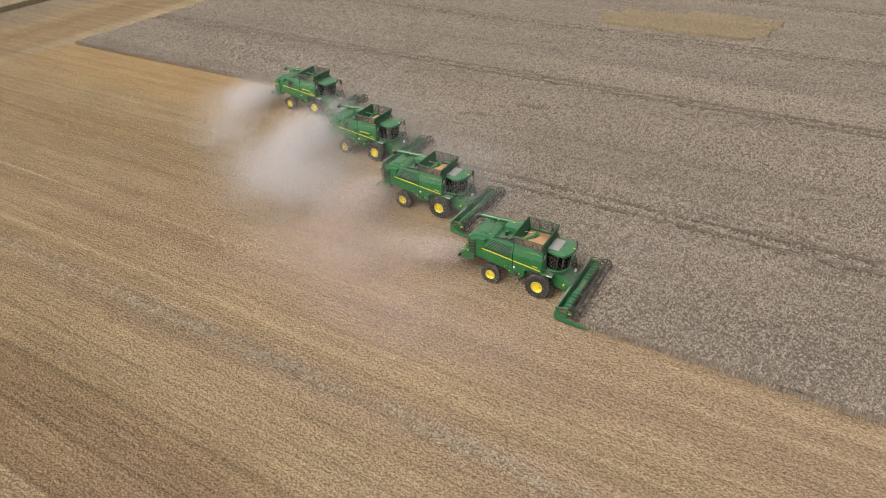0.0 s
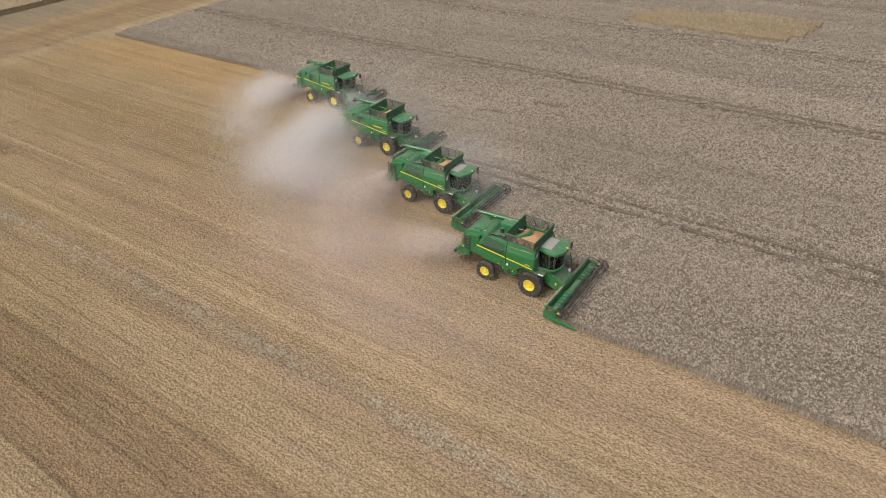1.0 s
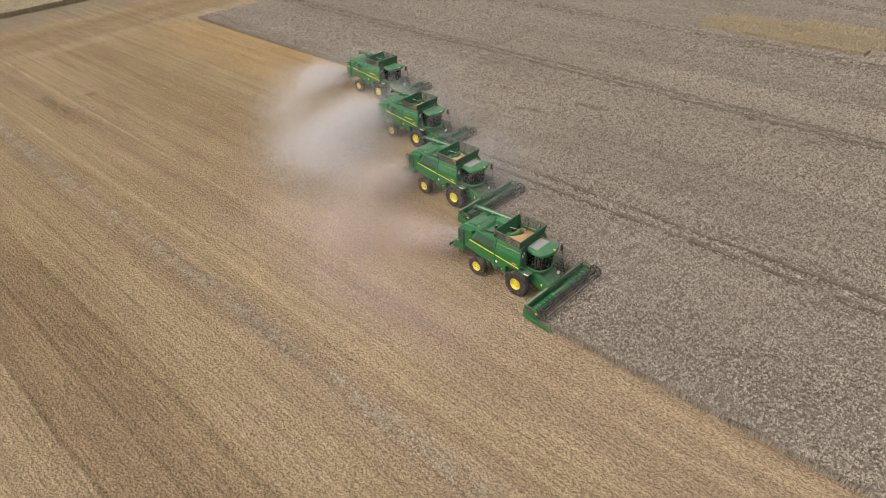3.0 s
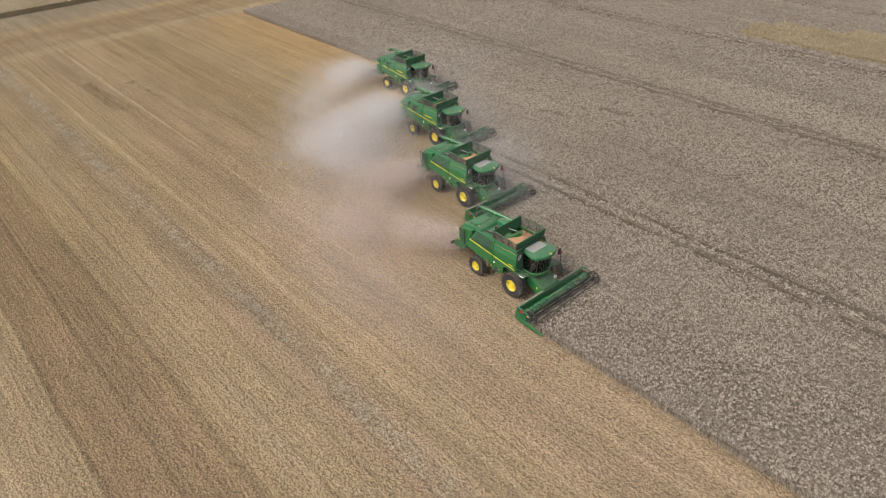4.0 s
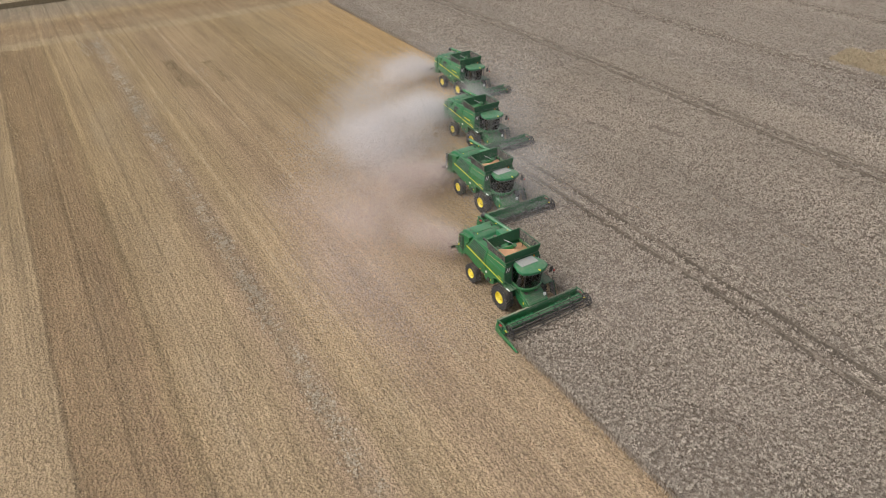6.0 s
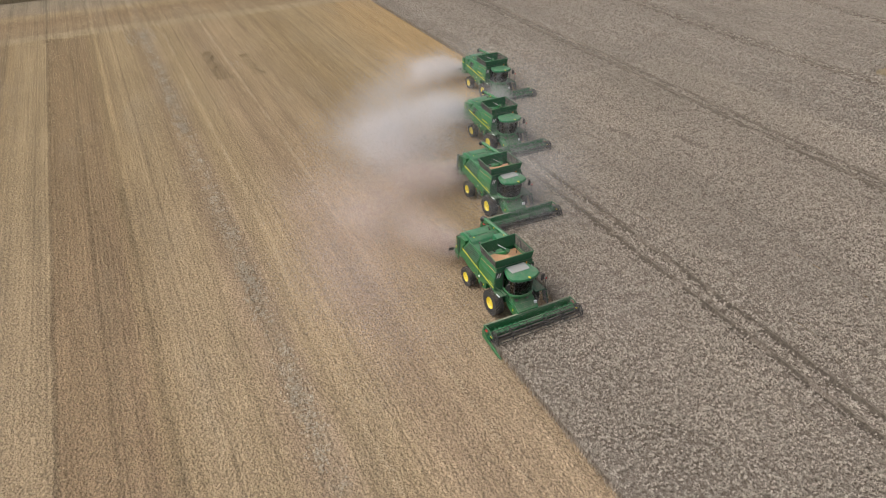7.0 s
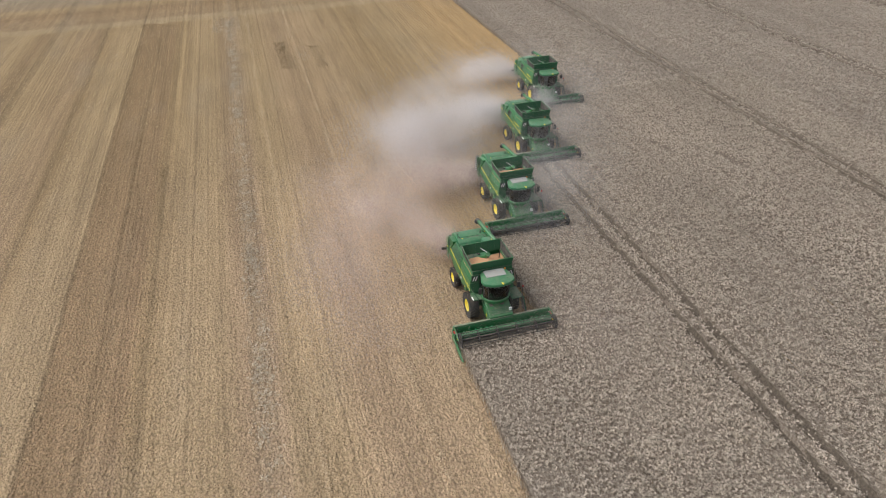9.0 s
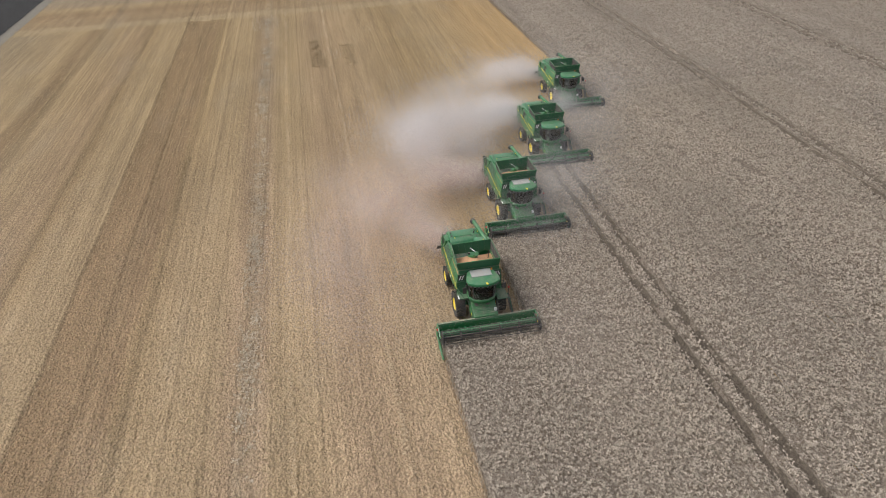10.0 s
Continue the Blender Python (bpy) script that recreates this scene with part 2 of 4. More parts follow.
    # hollows between the lumps are darkened in colour for the shade they would hold
    base = mixed(n, l, 1.0, base, ramp_of(n, l, tuft, [(0.12, 1.13), (0.38, 1.05), (0.62, 0.85), (0.85, 0.68)]), "MULTIPLY")
    base = mixed(n, l, 1.0, base, ramp_of(n, l, clump, [(0.33, 0.70), (0.5, 1.0), (0.67, 1.25)]), "MULTIPLY")
    base = mixed(n, l, 0.8, base, ramp_of(n, l, grain, [(0.28, 0.6), (0.72, 1.35)]), "MULTIPLY")
    lines = n.new("ShaderNodeTexWave")
    lines.bands_direction, lines.wave_profile = "Y", "SIN"
    lines.inputs["Scale"].default_value, lines.inputs["Distortion"].default_value, lines.inputs["Detail"].default_value, lines.inputs["Detail Scale"].default_value = 0.72, 2.2, 4.0, 0.9
    l.new(p, lines.inputs["Vector"])
    ruled = ranged(n, l, noise_at(n, l, stretched(n, l, p, 0.02, 0.22), 1.0, 4), 0.42, 0.62, 0.05, 0.9)
    base = mixed(n, l, ruled, base, mixed(n, l, 1.0, base, ramp_of(n, l, lines.outputs["Fac"], [(0.0, 0.86), (0.35, 0.99), (1.0, 1.05)]), "MULTIPLY"))
    base = mixed(n, l, 0.5, base, ramp_of(n, l, rows.outputs["Fac"], [(0.0, 0.90), (1.0, 1.07)]), "MULTIPLY")
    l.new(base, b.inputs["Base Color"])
    b.inputs["Roughness"].default_value = 0.95
    b.inputs["Specular IOR Level"].default_value = 0.15
    height = math_of(n, l, "ADD", math_of(n, l, "SUBTRACT", clump, tuft), math_of(n, l, "MULTIPLY_ADD", grain, 0.35, math_of(n, l, "MULTIPLY", rows.outputs["Fac"], 0.12)))
    bump_of(n, l, height, 1.0, 0.10, b)
    return m


SOIL = field_soil()


def canopy_soil(name, a, c, fine=7.0):
    m, n, l, b = nodes_of(name)
    g = n.new("ShaderNodeNewGeometry")
    p = g.outputs["Position"]
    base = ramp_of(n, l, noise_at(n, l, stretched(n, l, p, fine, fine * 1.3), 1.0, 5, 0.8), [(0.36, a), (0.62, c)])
    base = mixed(n, l, 1.0, base, ramp_of(n, l, noise_at(n, l, stretched(n, l, p, 0.04, 0.15), 1.0, 6), [(0.3, 0.89), (0.7, 1.1)]), "MULTIPLY")
    l.new(base, b.inputs["Base Color"])
    b.inputs["Roughness"].default_value = 0.95
    b.inputs["Specular IOR Level"].default_value = 0.1
    bump_of(n, l, noise_at(n, l, p, 5.0, 5, 0.75), 1.0, 0.3, b)
    return m


# the dark tone paints shade into the gaps between the stalks
CANOPY = canopy_soil("crop_stalks_and_gap_shade", (0.152, 0.119, 0.089), (0.41, 0.34, 0.27))
GOLD_CANOPY = canopy_soil("golden_crop_stalks", (0.25, 0.19, 0.115), (0.46, 0.37, 0.24))
PLOUGHED = canopy_soil("ploughed_earth", (0.02, 0.02, 0.02), (0.075, 0.07, 0.065))
TRACK = canopy_soil("track_soil_and_wall_shade", (0.115, 0.092, 0.069), (0.225, 0.183, 0.142))
VERGE = canopy_soil("grassy_verge", (0.16, 0.14, 0.11), (0.30, 0.27, 0.22))


# ---- mesh helpers ----
def part(name, bm, material, parent, label="", smooth=False):
    me = bpy.data.meshes.new(name)
    bmesh.ops.recalc_face_normals(bm, faces=bm.faces)
    bm.to_mesh(me)
    bm.free()
    me.materials.append(material)
    if smooth:
        me.shade_smooth()
        me.set_sharp_from_angle(angle=radians(40))
    ob = new(name, me)
    ob.parent = parent
    return tagged(ob, label)


def box(bm, x0, x1, y0, y1, z0, z1, bevel=0.0):
    made = bmesh.ops.create_cube(bm, size=1.0)["verts"]
    for v in made:
        v.co = Vector(((x0 + x1) / 2 + v.co.x * (x1 - x0), (y0 + y1) / 2 + v.co.y * (y1 - y0), (z0 + z1) / 2 + v.co.z * (z1 - z0)))
    if bevel:
        edges = list({e for v in made for e in v.link_edges})
        bmesh.ops.bevel(bm, geom=edges, offset=bevel, segments=2, affect="EDGES", profile=0.5)
    return bm


def prism(bm, outline, y0, y1, bevel=0.0):
    """A plate or block with an outline in x and z, from y0 to y1; each of these may be a function of x and z."""
    at = lambda y, x, z: y(x, z) if callable(y) else y
    a = [bm.verts.new((x, at(y0, x, z), z)) for x, z in outline]
    c = [bm.verts.new((x, at(y1, x, z), z)) for x, z in outline]
    k = len(a)
    faces = [bm.faces.new(a), bm.faces.new(c[::-1])] + [bm.faces.new((a[i], c[i], c[(i + 1) % k], a[(i + 1) % k])) for i in range(k)]
    if bevel:
        bmesh.ops.recalc_face_normals(bm, faces=faces)
        bmesh.ops.bevel(bm, geom=list({e for f in faces for e in f.edges}), offset=bevel, segments=2, affect="EDGES", profile=0.5)
    return bm


def rod(bm, points, r, sides=8):
    """A bent rod or tube through points."""
    pts = [Vector(p) for p in points]
    rings = []
    for i, p in enumerate(pts):
        d = (pts[min(i + 1, len(pts) - 1)] - pts[max(i - 1, 0)]).normalized()
        u = d.cross(Vector((0, 0, 1)) if abs(d.z) < 0.9 else Vector((1, 0, 0))).normalized()
        w = d.cross(u)
        rings.append([bm.verts.new(p + r * (math.cos(a) * u + math.sin(a) * w)) for a in (math.tau * k / sides for k in range(sides))])
    for a, c in zip(rings, rings[1:]):
        for k in range(sides):
            bm.faces.new((a[k], a[(k + 1) % sides], c[(k + 1) % sides], c[k]))
    bm.faces.new(rings[0][::-1]), bm.faces.new(rings[-1])
    return bm


def lathe(bm, profile, sides=40):
    """A turned body about the y axis; profile: radius and y, closed ends where the radius is 0."""
    rings = []
    for r, y in profile:
        if r == 0:
            rings.append([bm.verts.new((0, y, 0))])
        else:
            rings.append([bm.verts.new((r * math.cos(math.tau * k / sides), y, r * math.sin(math.tau * k / sides))) for k in range(sides)])
    for a, c in zip(rings, rings[1:]):
        for k in range(sides):
            j = (k + 1) % sides
            if len(a) == 1 and len(c) > 1:
                bm.faces.new((a[0], c[k], c[j]))
            elif len(c) == 1 and len(a) > 1:
                bm.faces.new((a[k], a[j], c[0]))
            elif len(a) > 1:
                bm.faces.new((a[k], a[j], c[j], c[k]))
    return bm


def slab(bm, corners, t):
    """A plate of thickness t on four or more corners in one plane."""
    c = [Vector(p) for p in corners]
    nrm = (c[1] - c[0]).cross(c[2] - c[1]).normalized() * t
    a = [bm.verts.new(p) for p in c]
    d = [bm.verts.new(p + nrm) for p in c]
    k = len(a)
    bm.faces.new(a[::-1]), bm.faces.new(d)
    for i in range(k):
        bm.faces.new((a[i], a[(i + 1) % k], d[(i + 1) % k], d[i]))
    return bm


B = bmesh.new


# ---- fields ----
COMBINES = ((0.0, 0.0), (-11.75, 6.3), (-22.85, 12.65), (-35.65, 19.1))
CROP_START = 3.55          # from a front axle forward to the standing crop
HEIGHT = 0.64
EDGE, FAR_LEFT, FIELD_END, CROP_END = -3.2, 22.5, 130.0, -86.0
TRAMLINES = (12.55, 38.2, 60.8, 86.3)
rng = np.random.default_rng(7)


def wobbly(x, seed):
    """A smooth random line over x, in [-1, 1]."""
    r = np.random.default_rng(seed)
    return sum(np.sin(x * f + r.uniform(0, 6.28)) * a for f, a in ((0.13, 0.5), (0.41, 0.3), (1.3, 0.2)))


def mesh_thing(name, verts, faces, material, label="", category="", kind="", smooth=False):
    """One mesh from arrays; faces: rows of three or four corners."""
    me = bpy.data.meshes.new(name)
    k = faces.shape[1]
    me.vertices.add(len(verts)), me.loops.add(faces.size), me.polygons.add(len(faces))
    me.vertices.foreach_set("co", np.ascontiguousarray(verts, np.float32).ravel())
    me.loops.foreach_set("vertex_index", np.ascontiguousarray(faces, np.int32).ravel())
    me.polygons.foreach_set("loop_start", np.arange(0, faces.size, k, dtype=np.int32))
    me.materials.append(material)
    me.update(calc_edges=True)
    if smooth:
        me.shade_smooth()
    return tagged(new(name, me), label, category, "", kind)


def sheet(xs, ys, z):
    """A grid over xs and ys with the heights z(X, Y)."""
    X, Y = np.meshgrid(xs, ys, indexing="ij")
    v = np.stack([X, Y, z(X, Y)], -1).reshape(-1, 3)
    i = np.arange(len(xs) - 1)[:, None] * len(ys) + np.arange(len(ys) - 1)[None, :]
    f = np.stack([i, i + len(ys), i + len(ys) + 1, i + 1], -1).reshape(-1, 4)
    return v, f


def blades(x, y, z, length, width, lean, way=None, slim=False):
    """Slim four-cornered blades: foot, two flanks and a tip. lean: degrees off the upright; way: the heading they lean to."""
    k = len(x)
    way = rng.uniform(0, math.tau, k) if way is None else way
    up = np.radians(90 - lean)
    d = np.stack([np.cos(way) * np.cos(up), np.sin(way) * np.cos(up), np.sin(up)], -1)
    side = np.stack([-np.sin(way), np.cos(way), np.zeros(k)], -1)
    roll = rng.uniform(-1.0, 1.0, k)[:, None]
    nrm = np.cross(d, side)
    side = side * np.cos(roll) + nrm * np.sin(roll)
    foot = np.stack([x, y, z], -1)
    if slim:
        reach = side * width[:, None] / 2
        return np.stack([foot - reach, foot + reach, foot + d * length[:, None]], 1).reshape(-1, 3), np.arange(3 * k).reshape(-1, 3)
    mid = foot + d * (length * 0.55)[:, None]
    v = np.stack([foot, mid + side * width[:, None] / 2, foot + d * length[:, None], mid - side * width[:, None] / 2], 1).reshape(-1, 3)
    return v, np.arange(4 * k).reshape(-1, 4)


def tufts(x, y, z, ears, length, width, flat=(22, 78)):
    """Bunches of ears that spread from one root each: a root, and for every ear its two upper corners."""
    k = len(x)
    root = np.stack([x, y, z], -1)
    way = rng.uniform(0, math.tau, (k, ears))
    up = np.radians(90 - rng.uniform(*flat, (k, ears)))
    size = rng.uniform(0.65, 1.3, (k, ears, 1)) * length
    d = np.stack([np.cos(way) * np.cos(up), np.sin(way) * np.cos(up), np.sin(up)], -1)
    side = np.stack([-np.sin(way), np.cos(way), rng.uniform(-0.5, 0.5, (k, ears))], -1) * width * rng.uniform(0.4, 0.65, (k, ears, 1))
    at = root[:, None, :]
    own = np.stack([at + d * size + side, at + d * size - side], 2).reshape(k, ears * 2, 3)
    v = np.concatenate([at, own], 1).reshape(-1, 3)
    base = np.arange(k)[:, None] * (1 + ears * 2)
    first = base + 1 + np.arange(ears)[None, :] * 2
    return v, np.stack([np.broadcast_to(base, first.shape), first, first + 1], -1).reshape(-1, 3)


def joined(parts):
    vs, fs, at = [], [], 0
    for v, f in parts:
        vs.append(v), fs.append(f + at)
        at += len(v)
    return np.concatenate(vs), np.concatenate(fs)


fine_x, fine_y = np.arange(-58, 24, 0.19), np.arange(-37, -2.6, 0.17)
gx = np.concatenate([[-2500, -400, -130, -70], fine_x, [60, 400, 2500]])
gy = np.concatenate([[-2500, -300, -60, -40], fine_y, [10, 110, 400, 2500]])


LATTICE = rng.random((512, 512))


GOLDEN_BLOCK = ((-19.0, 3.0, 64.3, 66.8), (-19.5, 4.5, 67.2, 70.0), (-17.0, 5.0, 70.4, 72.6), (-8.0, 5.5, 73.0, 75.5))


def in_block(x, y):
    """Whether a place lies in the block of golden crop."""
    hit = np.zeros(len(x), bool)
    for x0, x1, y0, y1 in GOLDEN_BLOCK:
        hit |= (x > x0 - 0.2) & (x < x1 + 0.2) & (y > y0 - 0.3) & (y < y1 + 0.3)
    return hit


def patchy(x, y, cell):
    """Random values in [0, 1] that change smoothly over cells of that size."""
    u, w = np.asarray(x) / cell + 200.0, np.asarray(y) / cell + 40.0
    i, j = np.floor(u).astype(int), np.floor(w).astype(int)
    a, c = u - i, w - j
    at = lambda p, q: LATTICE[p % 512, q % 512]
    return (at(i, j) * (1 - a) + at(i + 1, j) * a) * (1 - c) + (at(i, j + 1) * (1 - a) + at(i + 1, j + 1) * a) * c


def lumpy(X, Y):
    """Stubble relief where the camera passes nearest: rough lumps of straw between the drill rows."""
    near = (X > -57.9) & (X < 23.9) & (Y > -36.9) & (Y < -2.7)
    fade = np.clip((X + 58) / 24, 0, 1) * np.clip((Y + 37) / 9, 0, 1)
    z = fade * (0.07 * (patchy(X, Y, 0.5) - 0.5) + rng.uniform(-0.06, 0.06, X.shape))
    return np.where(near, z, 0.0)


ground_v, ground_f = sheet(gx, gy, lumpy)
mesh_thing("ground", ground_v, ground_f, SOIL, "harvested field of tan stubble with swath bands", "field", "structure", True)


def in_track(y, x):
    """Whether a place lies in one of the bare wheel tracks of the tramlines."""
    hit = np.zeros(len(y), bool)
    for k, t in enumerate(TRAMLINES):
        line = t + 0.08 * wobbly(x, 40 + k)
        for s in (-0.73, 0.73):
            hit |= np.abs(y - line - s) < (0.29 if k == 0 else 0.36) + 0.03 * wobbly(x * 3, 60 + k)
    return hit


def flattened(x, y):
    """Small trodden spots in the crop."""
    hit = np.zeros(len(x), bool)
    for px, py, rx, ry in ((-18.2, 24.9, 1.7, 0.55), (-20.0, 24.4, 0.8, 0.5), (-14.2, 29.4, 2.4, 0.5), (-52.0, 28.8, 3.0, 0.35), (-44.0, 29.0, 4.0, 0.3)):
        q = ((x - px) / rx) ** 2 + ((y - py) / ry) ** 2
        hit |= q < rng.uniform(0.1, 1.3, len(x))
    return hit


def strip_bounds():
    """The standing crop's rectangles: one ahead of each header, then the uncut rest."""
    out = []
    for k, (cx, cy) in enumerate(COMBINES):
        y1 = COMBINES[k + 1][1] - 3.2 if k < 3 else FAR_LEFT
        out.append((cx + CROP_START, 60.0, EDGE if k == 0 else cy - 3.2, y1))
    out.append((CROP_END, 60.0, FAR_LEFT, FIELD_END))
    return out


def crop_height(X, Y):
    z = 0.36 + 0.05 * np.sin(X * 0.9 + 2 * np.sin(Y * 0.7)) * np.sin(Y * 1.3)
    z = z + rng.uniform(-0.07, 0.07, X.shape)
    flat = in_track(Y.ravel(), X.ravel()).reshape(X.shape)
    return np.where(flat, 0.03, z)


for k, t in enumerate(TRAMLINES):
    x0 = COMBINES[2][0] + CROP_START if t < FAR_LEFT else CROP_END
    xs = np.arange(x0, 60.0, 0.8)
    ribbons = []
    for side in (-0.73, 0.73):
        # rising outer edges are stalk walls, their shade painted in the soil's brown
        v, f = sheet(xs, np.array([-0.42, -0.30, -0.1, 0.1, 0.30, 0.42]) * (0.76 if k == 0 else 0.9), lambda X, Y: np.where(np.abs(Y) > 0.31, 0.36, 0.07) + rng.uniform(-0.02, 0.02, X.shape))
        v[:, 1] = v[:, 1] * (1 + 0.15 * wobbly(v[:, 0] * 3, 60 + k)) + t + side + 0.08 * wobbly(v[:, 0], 40 + k)
        ribbons.append((v, f))
    mesh_thing("tramline", *joined(ribbons), TRACK, "bare brown wheel tracks between stalks of standing crop", "track", "structure")

ear_parts, far_parts, cut_parts = [], [], []
for x0, x1, y0, y1 in strip_bounds():
    xs, ys = np.arange(x0, x1 + 0.1, 0.8), np.linspace(y0 + 0.05, y1 - 0.02 if y1 < 100 else y1, max(12, int((min(y1, 130) - y0) / 0.3)))
    close = [np.arange(t - 1.5, t + 1.5, 0.1) for t in TRAMLINES if y0 + 1.6 < t < y1 - 1.6]
    ys = np.unique(np.concatenate([ys] + close))
    v, f = sheet(xs, ys, crop_height)
    canopy_parts = [(v, f)]
    # the cut faces: the near side, and the end that faces the header
    canopy_parts.append(sheet(xs, np.array([0.0, 1.0]), lambda X, Y: Y))
    w = canopy_parts[-1][0]
    w[:, 2], w[:, 1] = np.where(w[:, 1] > 0.5, 0.36, 0.0), y0 + 0.05
    g = sheet(np.array([0.0, 1.0]), ys, lambda X, Y: X)
    g[0][:, 2], g[0][:, 0] = np.where(g[0][:, 0] > 0.5, 0.36, 0.0), x0
    canopy_parts.append(g)
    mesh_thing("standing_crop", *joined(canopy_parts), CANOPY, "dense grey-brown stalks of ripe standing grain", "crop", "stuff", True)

    def grow(ax, bx, ay, by, per, ears, length, width, into=ear_parts, gaps=0.44):
        ax, bx, ay, by = max(ax, x0), min(bx, x1), max(ay, y0), min(by, y1)
        if ax >= bx or ay >= by:
            return
        k = int((bx - ax) * (by - ay) * per)
        x, y = rng.uniform(ax, bx, k), rng.uniform(ay, by, k)
        thick = 0.55 * patchy(x, y, 0.3) + 0.45 * patchy(x, y, 2.6) > rng.uniform(0.0, gaps, k)
        keep = thick & ~(in_track(y, x) & (rng.random(k) < 0.96)) & ~flattened(x, y) & ~in_block(x, y)
        x, y = x[keep], y[keep]
        z = HEIGHT - 0.17 + 0.12 * patchy(x, y, 0.6) + rng.uniform(-0.10, 0.05, len(x))
        into.append(tufts(x, y, z, ears, length, width))

    grow(0, 26, -5, 24, 62, 5, 0.106, 0.058, gaps=0.66)
    grow(-14, 0, -5, 24, 56, 5, 0.108, 0.060)
    grow(-14, 26, 24, 46, 44, 5, 0.122, 0.072, gaps=0.34)
    grow(-36, -14, -5, 46, 42, 5, 0.128, 0.074, gaps=0.34)
    grow(-36, 26, 46, 106, 20, 3, 0.155, 0.125, far_parts, 0.30)
    grow(-87, -36, 20, 106, 18, 3, 0.165, 0.13, far_parts, 0.34)
    # stalks on the cut sides
    for along, k in (("x", int((min(x1, 28) - x0) * 60)), ("y", int((y1 - y0) * 40) if y1 < 100 else 500)):
        s = rng.uniform(0, 1, k)
        x = x0 + s * (min(x1, 28) - x0) if along == "x" else np.full(k, x0) - rng.uniform(0, 0.1, k)
        y = np.full(k, y0) - rng.uniform(-0.1, 0.2, k) if along == "x" else y0 + s * (min(y1, 95) - y0)
        cut_parts.append(blades(x, y, np.zeros(k), rng.uniform(0.3, 0.68, k), rng.uniform(0.025, 0.045, k), rng.uniform(0, 30, k)))

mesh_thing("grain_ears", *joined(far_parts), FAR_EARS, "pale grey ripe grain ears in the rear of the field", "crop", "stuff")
mesh_thing("crop_edge", *joined(cut_parts), EARS, "upright cut-side stalks along the edge of the standing grain", "crop", "stuff")
mesh_thing("grain_ears", *joined(ear_parts), EARS, "pale grey-beige ripe grain ears above the stalks", "crop", "stuff")


def golden_crop(label, rects, tall, per):
    cp, ep = [], []
    for x0, x1, y0, y1 in rects:
        v, f = sheet(np.linspace(x0, x1, max(4, int((x1 - x0) / 0.8))), np.linspace(y0, y1, max(4, int((y1 - y0) / 0.5))), lambda X, Y: tall * 0.72 + rng.uniform(-0.06, 0.06, X.shape))
        cp.append((v, f))
        for ax in (0, 1):
            c = (x0, x1) if ax == 0 else (y0, y1)
            for value in c:
                o = np.linspace(*((y0, y1) if ax == 0 else (x0, x1)), 30)
                v2, f2 = sheet(o, np.array([0.0, 1.0]), lambda X, Y: Y * tall * 0.7)
                v2 = np.stack([np.full(len(v2), value), v2[:, 0], v2[:, 2]] if ax == 0 else [v2[:, 0], np.full(len(v2), value), v2[:, 2]], -1)
                cp.append((v2, f2))
        k = int((x1 - x0) * (y1 - y0) * per)
        x, y = rng.uniform(x0, x1, k), rng.uniform(y0, y1, k)
        ep.append(blades(x, y, np.full(k, tall * 0.62), rng.uniform(0.3, 0.5, k), rng.uniform(0.08, 0.14, k), rng.uniform(10, 65, k)))
        k = int((x1 - x0) * 16)
        ep.append(blades(rng.uniform(x0, x1, k), np.full(k, y0) - rng.uniform(0, 0.2, k), np.zeros(k), rng.uniform(0.7, 1.05, k) * tall, rng.uniform(0.05, 0.1, k), rng.uniform(0, 14, k)))
    mesh_thing("golden_crop", *joined(cp), GOLD_CANOPY, label, "crop", "stuff", True)
    mesh_thing("golden_ears", *joined(ep), GOLD_EARS, "golden ears over the taller crop", "crop", "stuff")


golden_crop("block of taller golden crop left standing in the field", GOLDEN_BLOCK, 1.1, 34)
golden_crop("neighbouring golden brown crop beyond the headland", [(-150.0, -115.5, -45.0, 75.0)], 1.2, 9)

# dark neighbouring field with its verge
v, f = sheet(np.arange(-190, 20, 0.8), np.arange(-120, -59.0, 0.8), lambda X, Y: 0.05 + rng.uniform(0, 0.16, X.shape))
mesh_thing("ploughed_field", v, f, PLOUGHED, "dark ploughed field along the stubble", "field", "structure")
v, f = sheet(np.arange(-190, 20, 1.0), np.linspace(-59.5, -57.4, 6), lambda X, Y: 0.02 + rng.uniform(0, 0.09, X.shape) * (Y < -57.6))
mesh_thing("verge", v, f, VERGE, "narrow grey weedy verge between two fields", "verge", "structure")

# cut straw, lying along the rows
straw_parts = []


def litter(x0, x1, y0, y1, per, length, width, flat=(62, 88)):
    k = int((x1 - x0) * (y1 - y0) * per)
    x, y = rng.uniform(x0, x1, k), rng.uniform(y0, y1, k)
    cut = np.ones(k, bool)
    for ax, bx, ay, by in strip_bounds():
        cut &= ~((x > ax - 0.1) & (x < bx) & (y > ay - 0.1) & (y < by))
    x, y = x[cut], y[cut]
    k = len(x)
    row = np.round(y / 0.32) * 0.32
    y = np.where(rng.random(k) < 0.45, row + rng.normal(0, 0.04, k), y)
    way = np.where(rng.random(k) < 0.5, 0.0, math.pi) + rng.normal(0, 0.9, k)
    size = rng.uniform(0.6, 1.4, k)
    return blades(x, y, rng.uniform(0.0, 0.06, k), length * size, width * size, rng.uniform(*flat, k), way, True)


def stubs(x0, x1, y0, y1, per, tall, wide):
    v, f = litter(x0, x1, y0, y1, per, tall, wide, (0, 30))
    return v, f


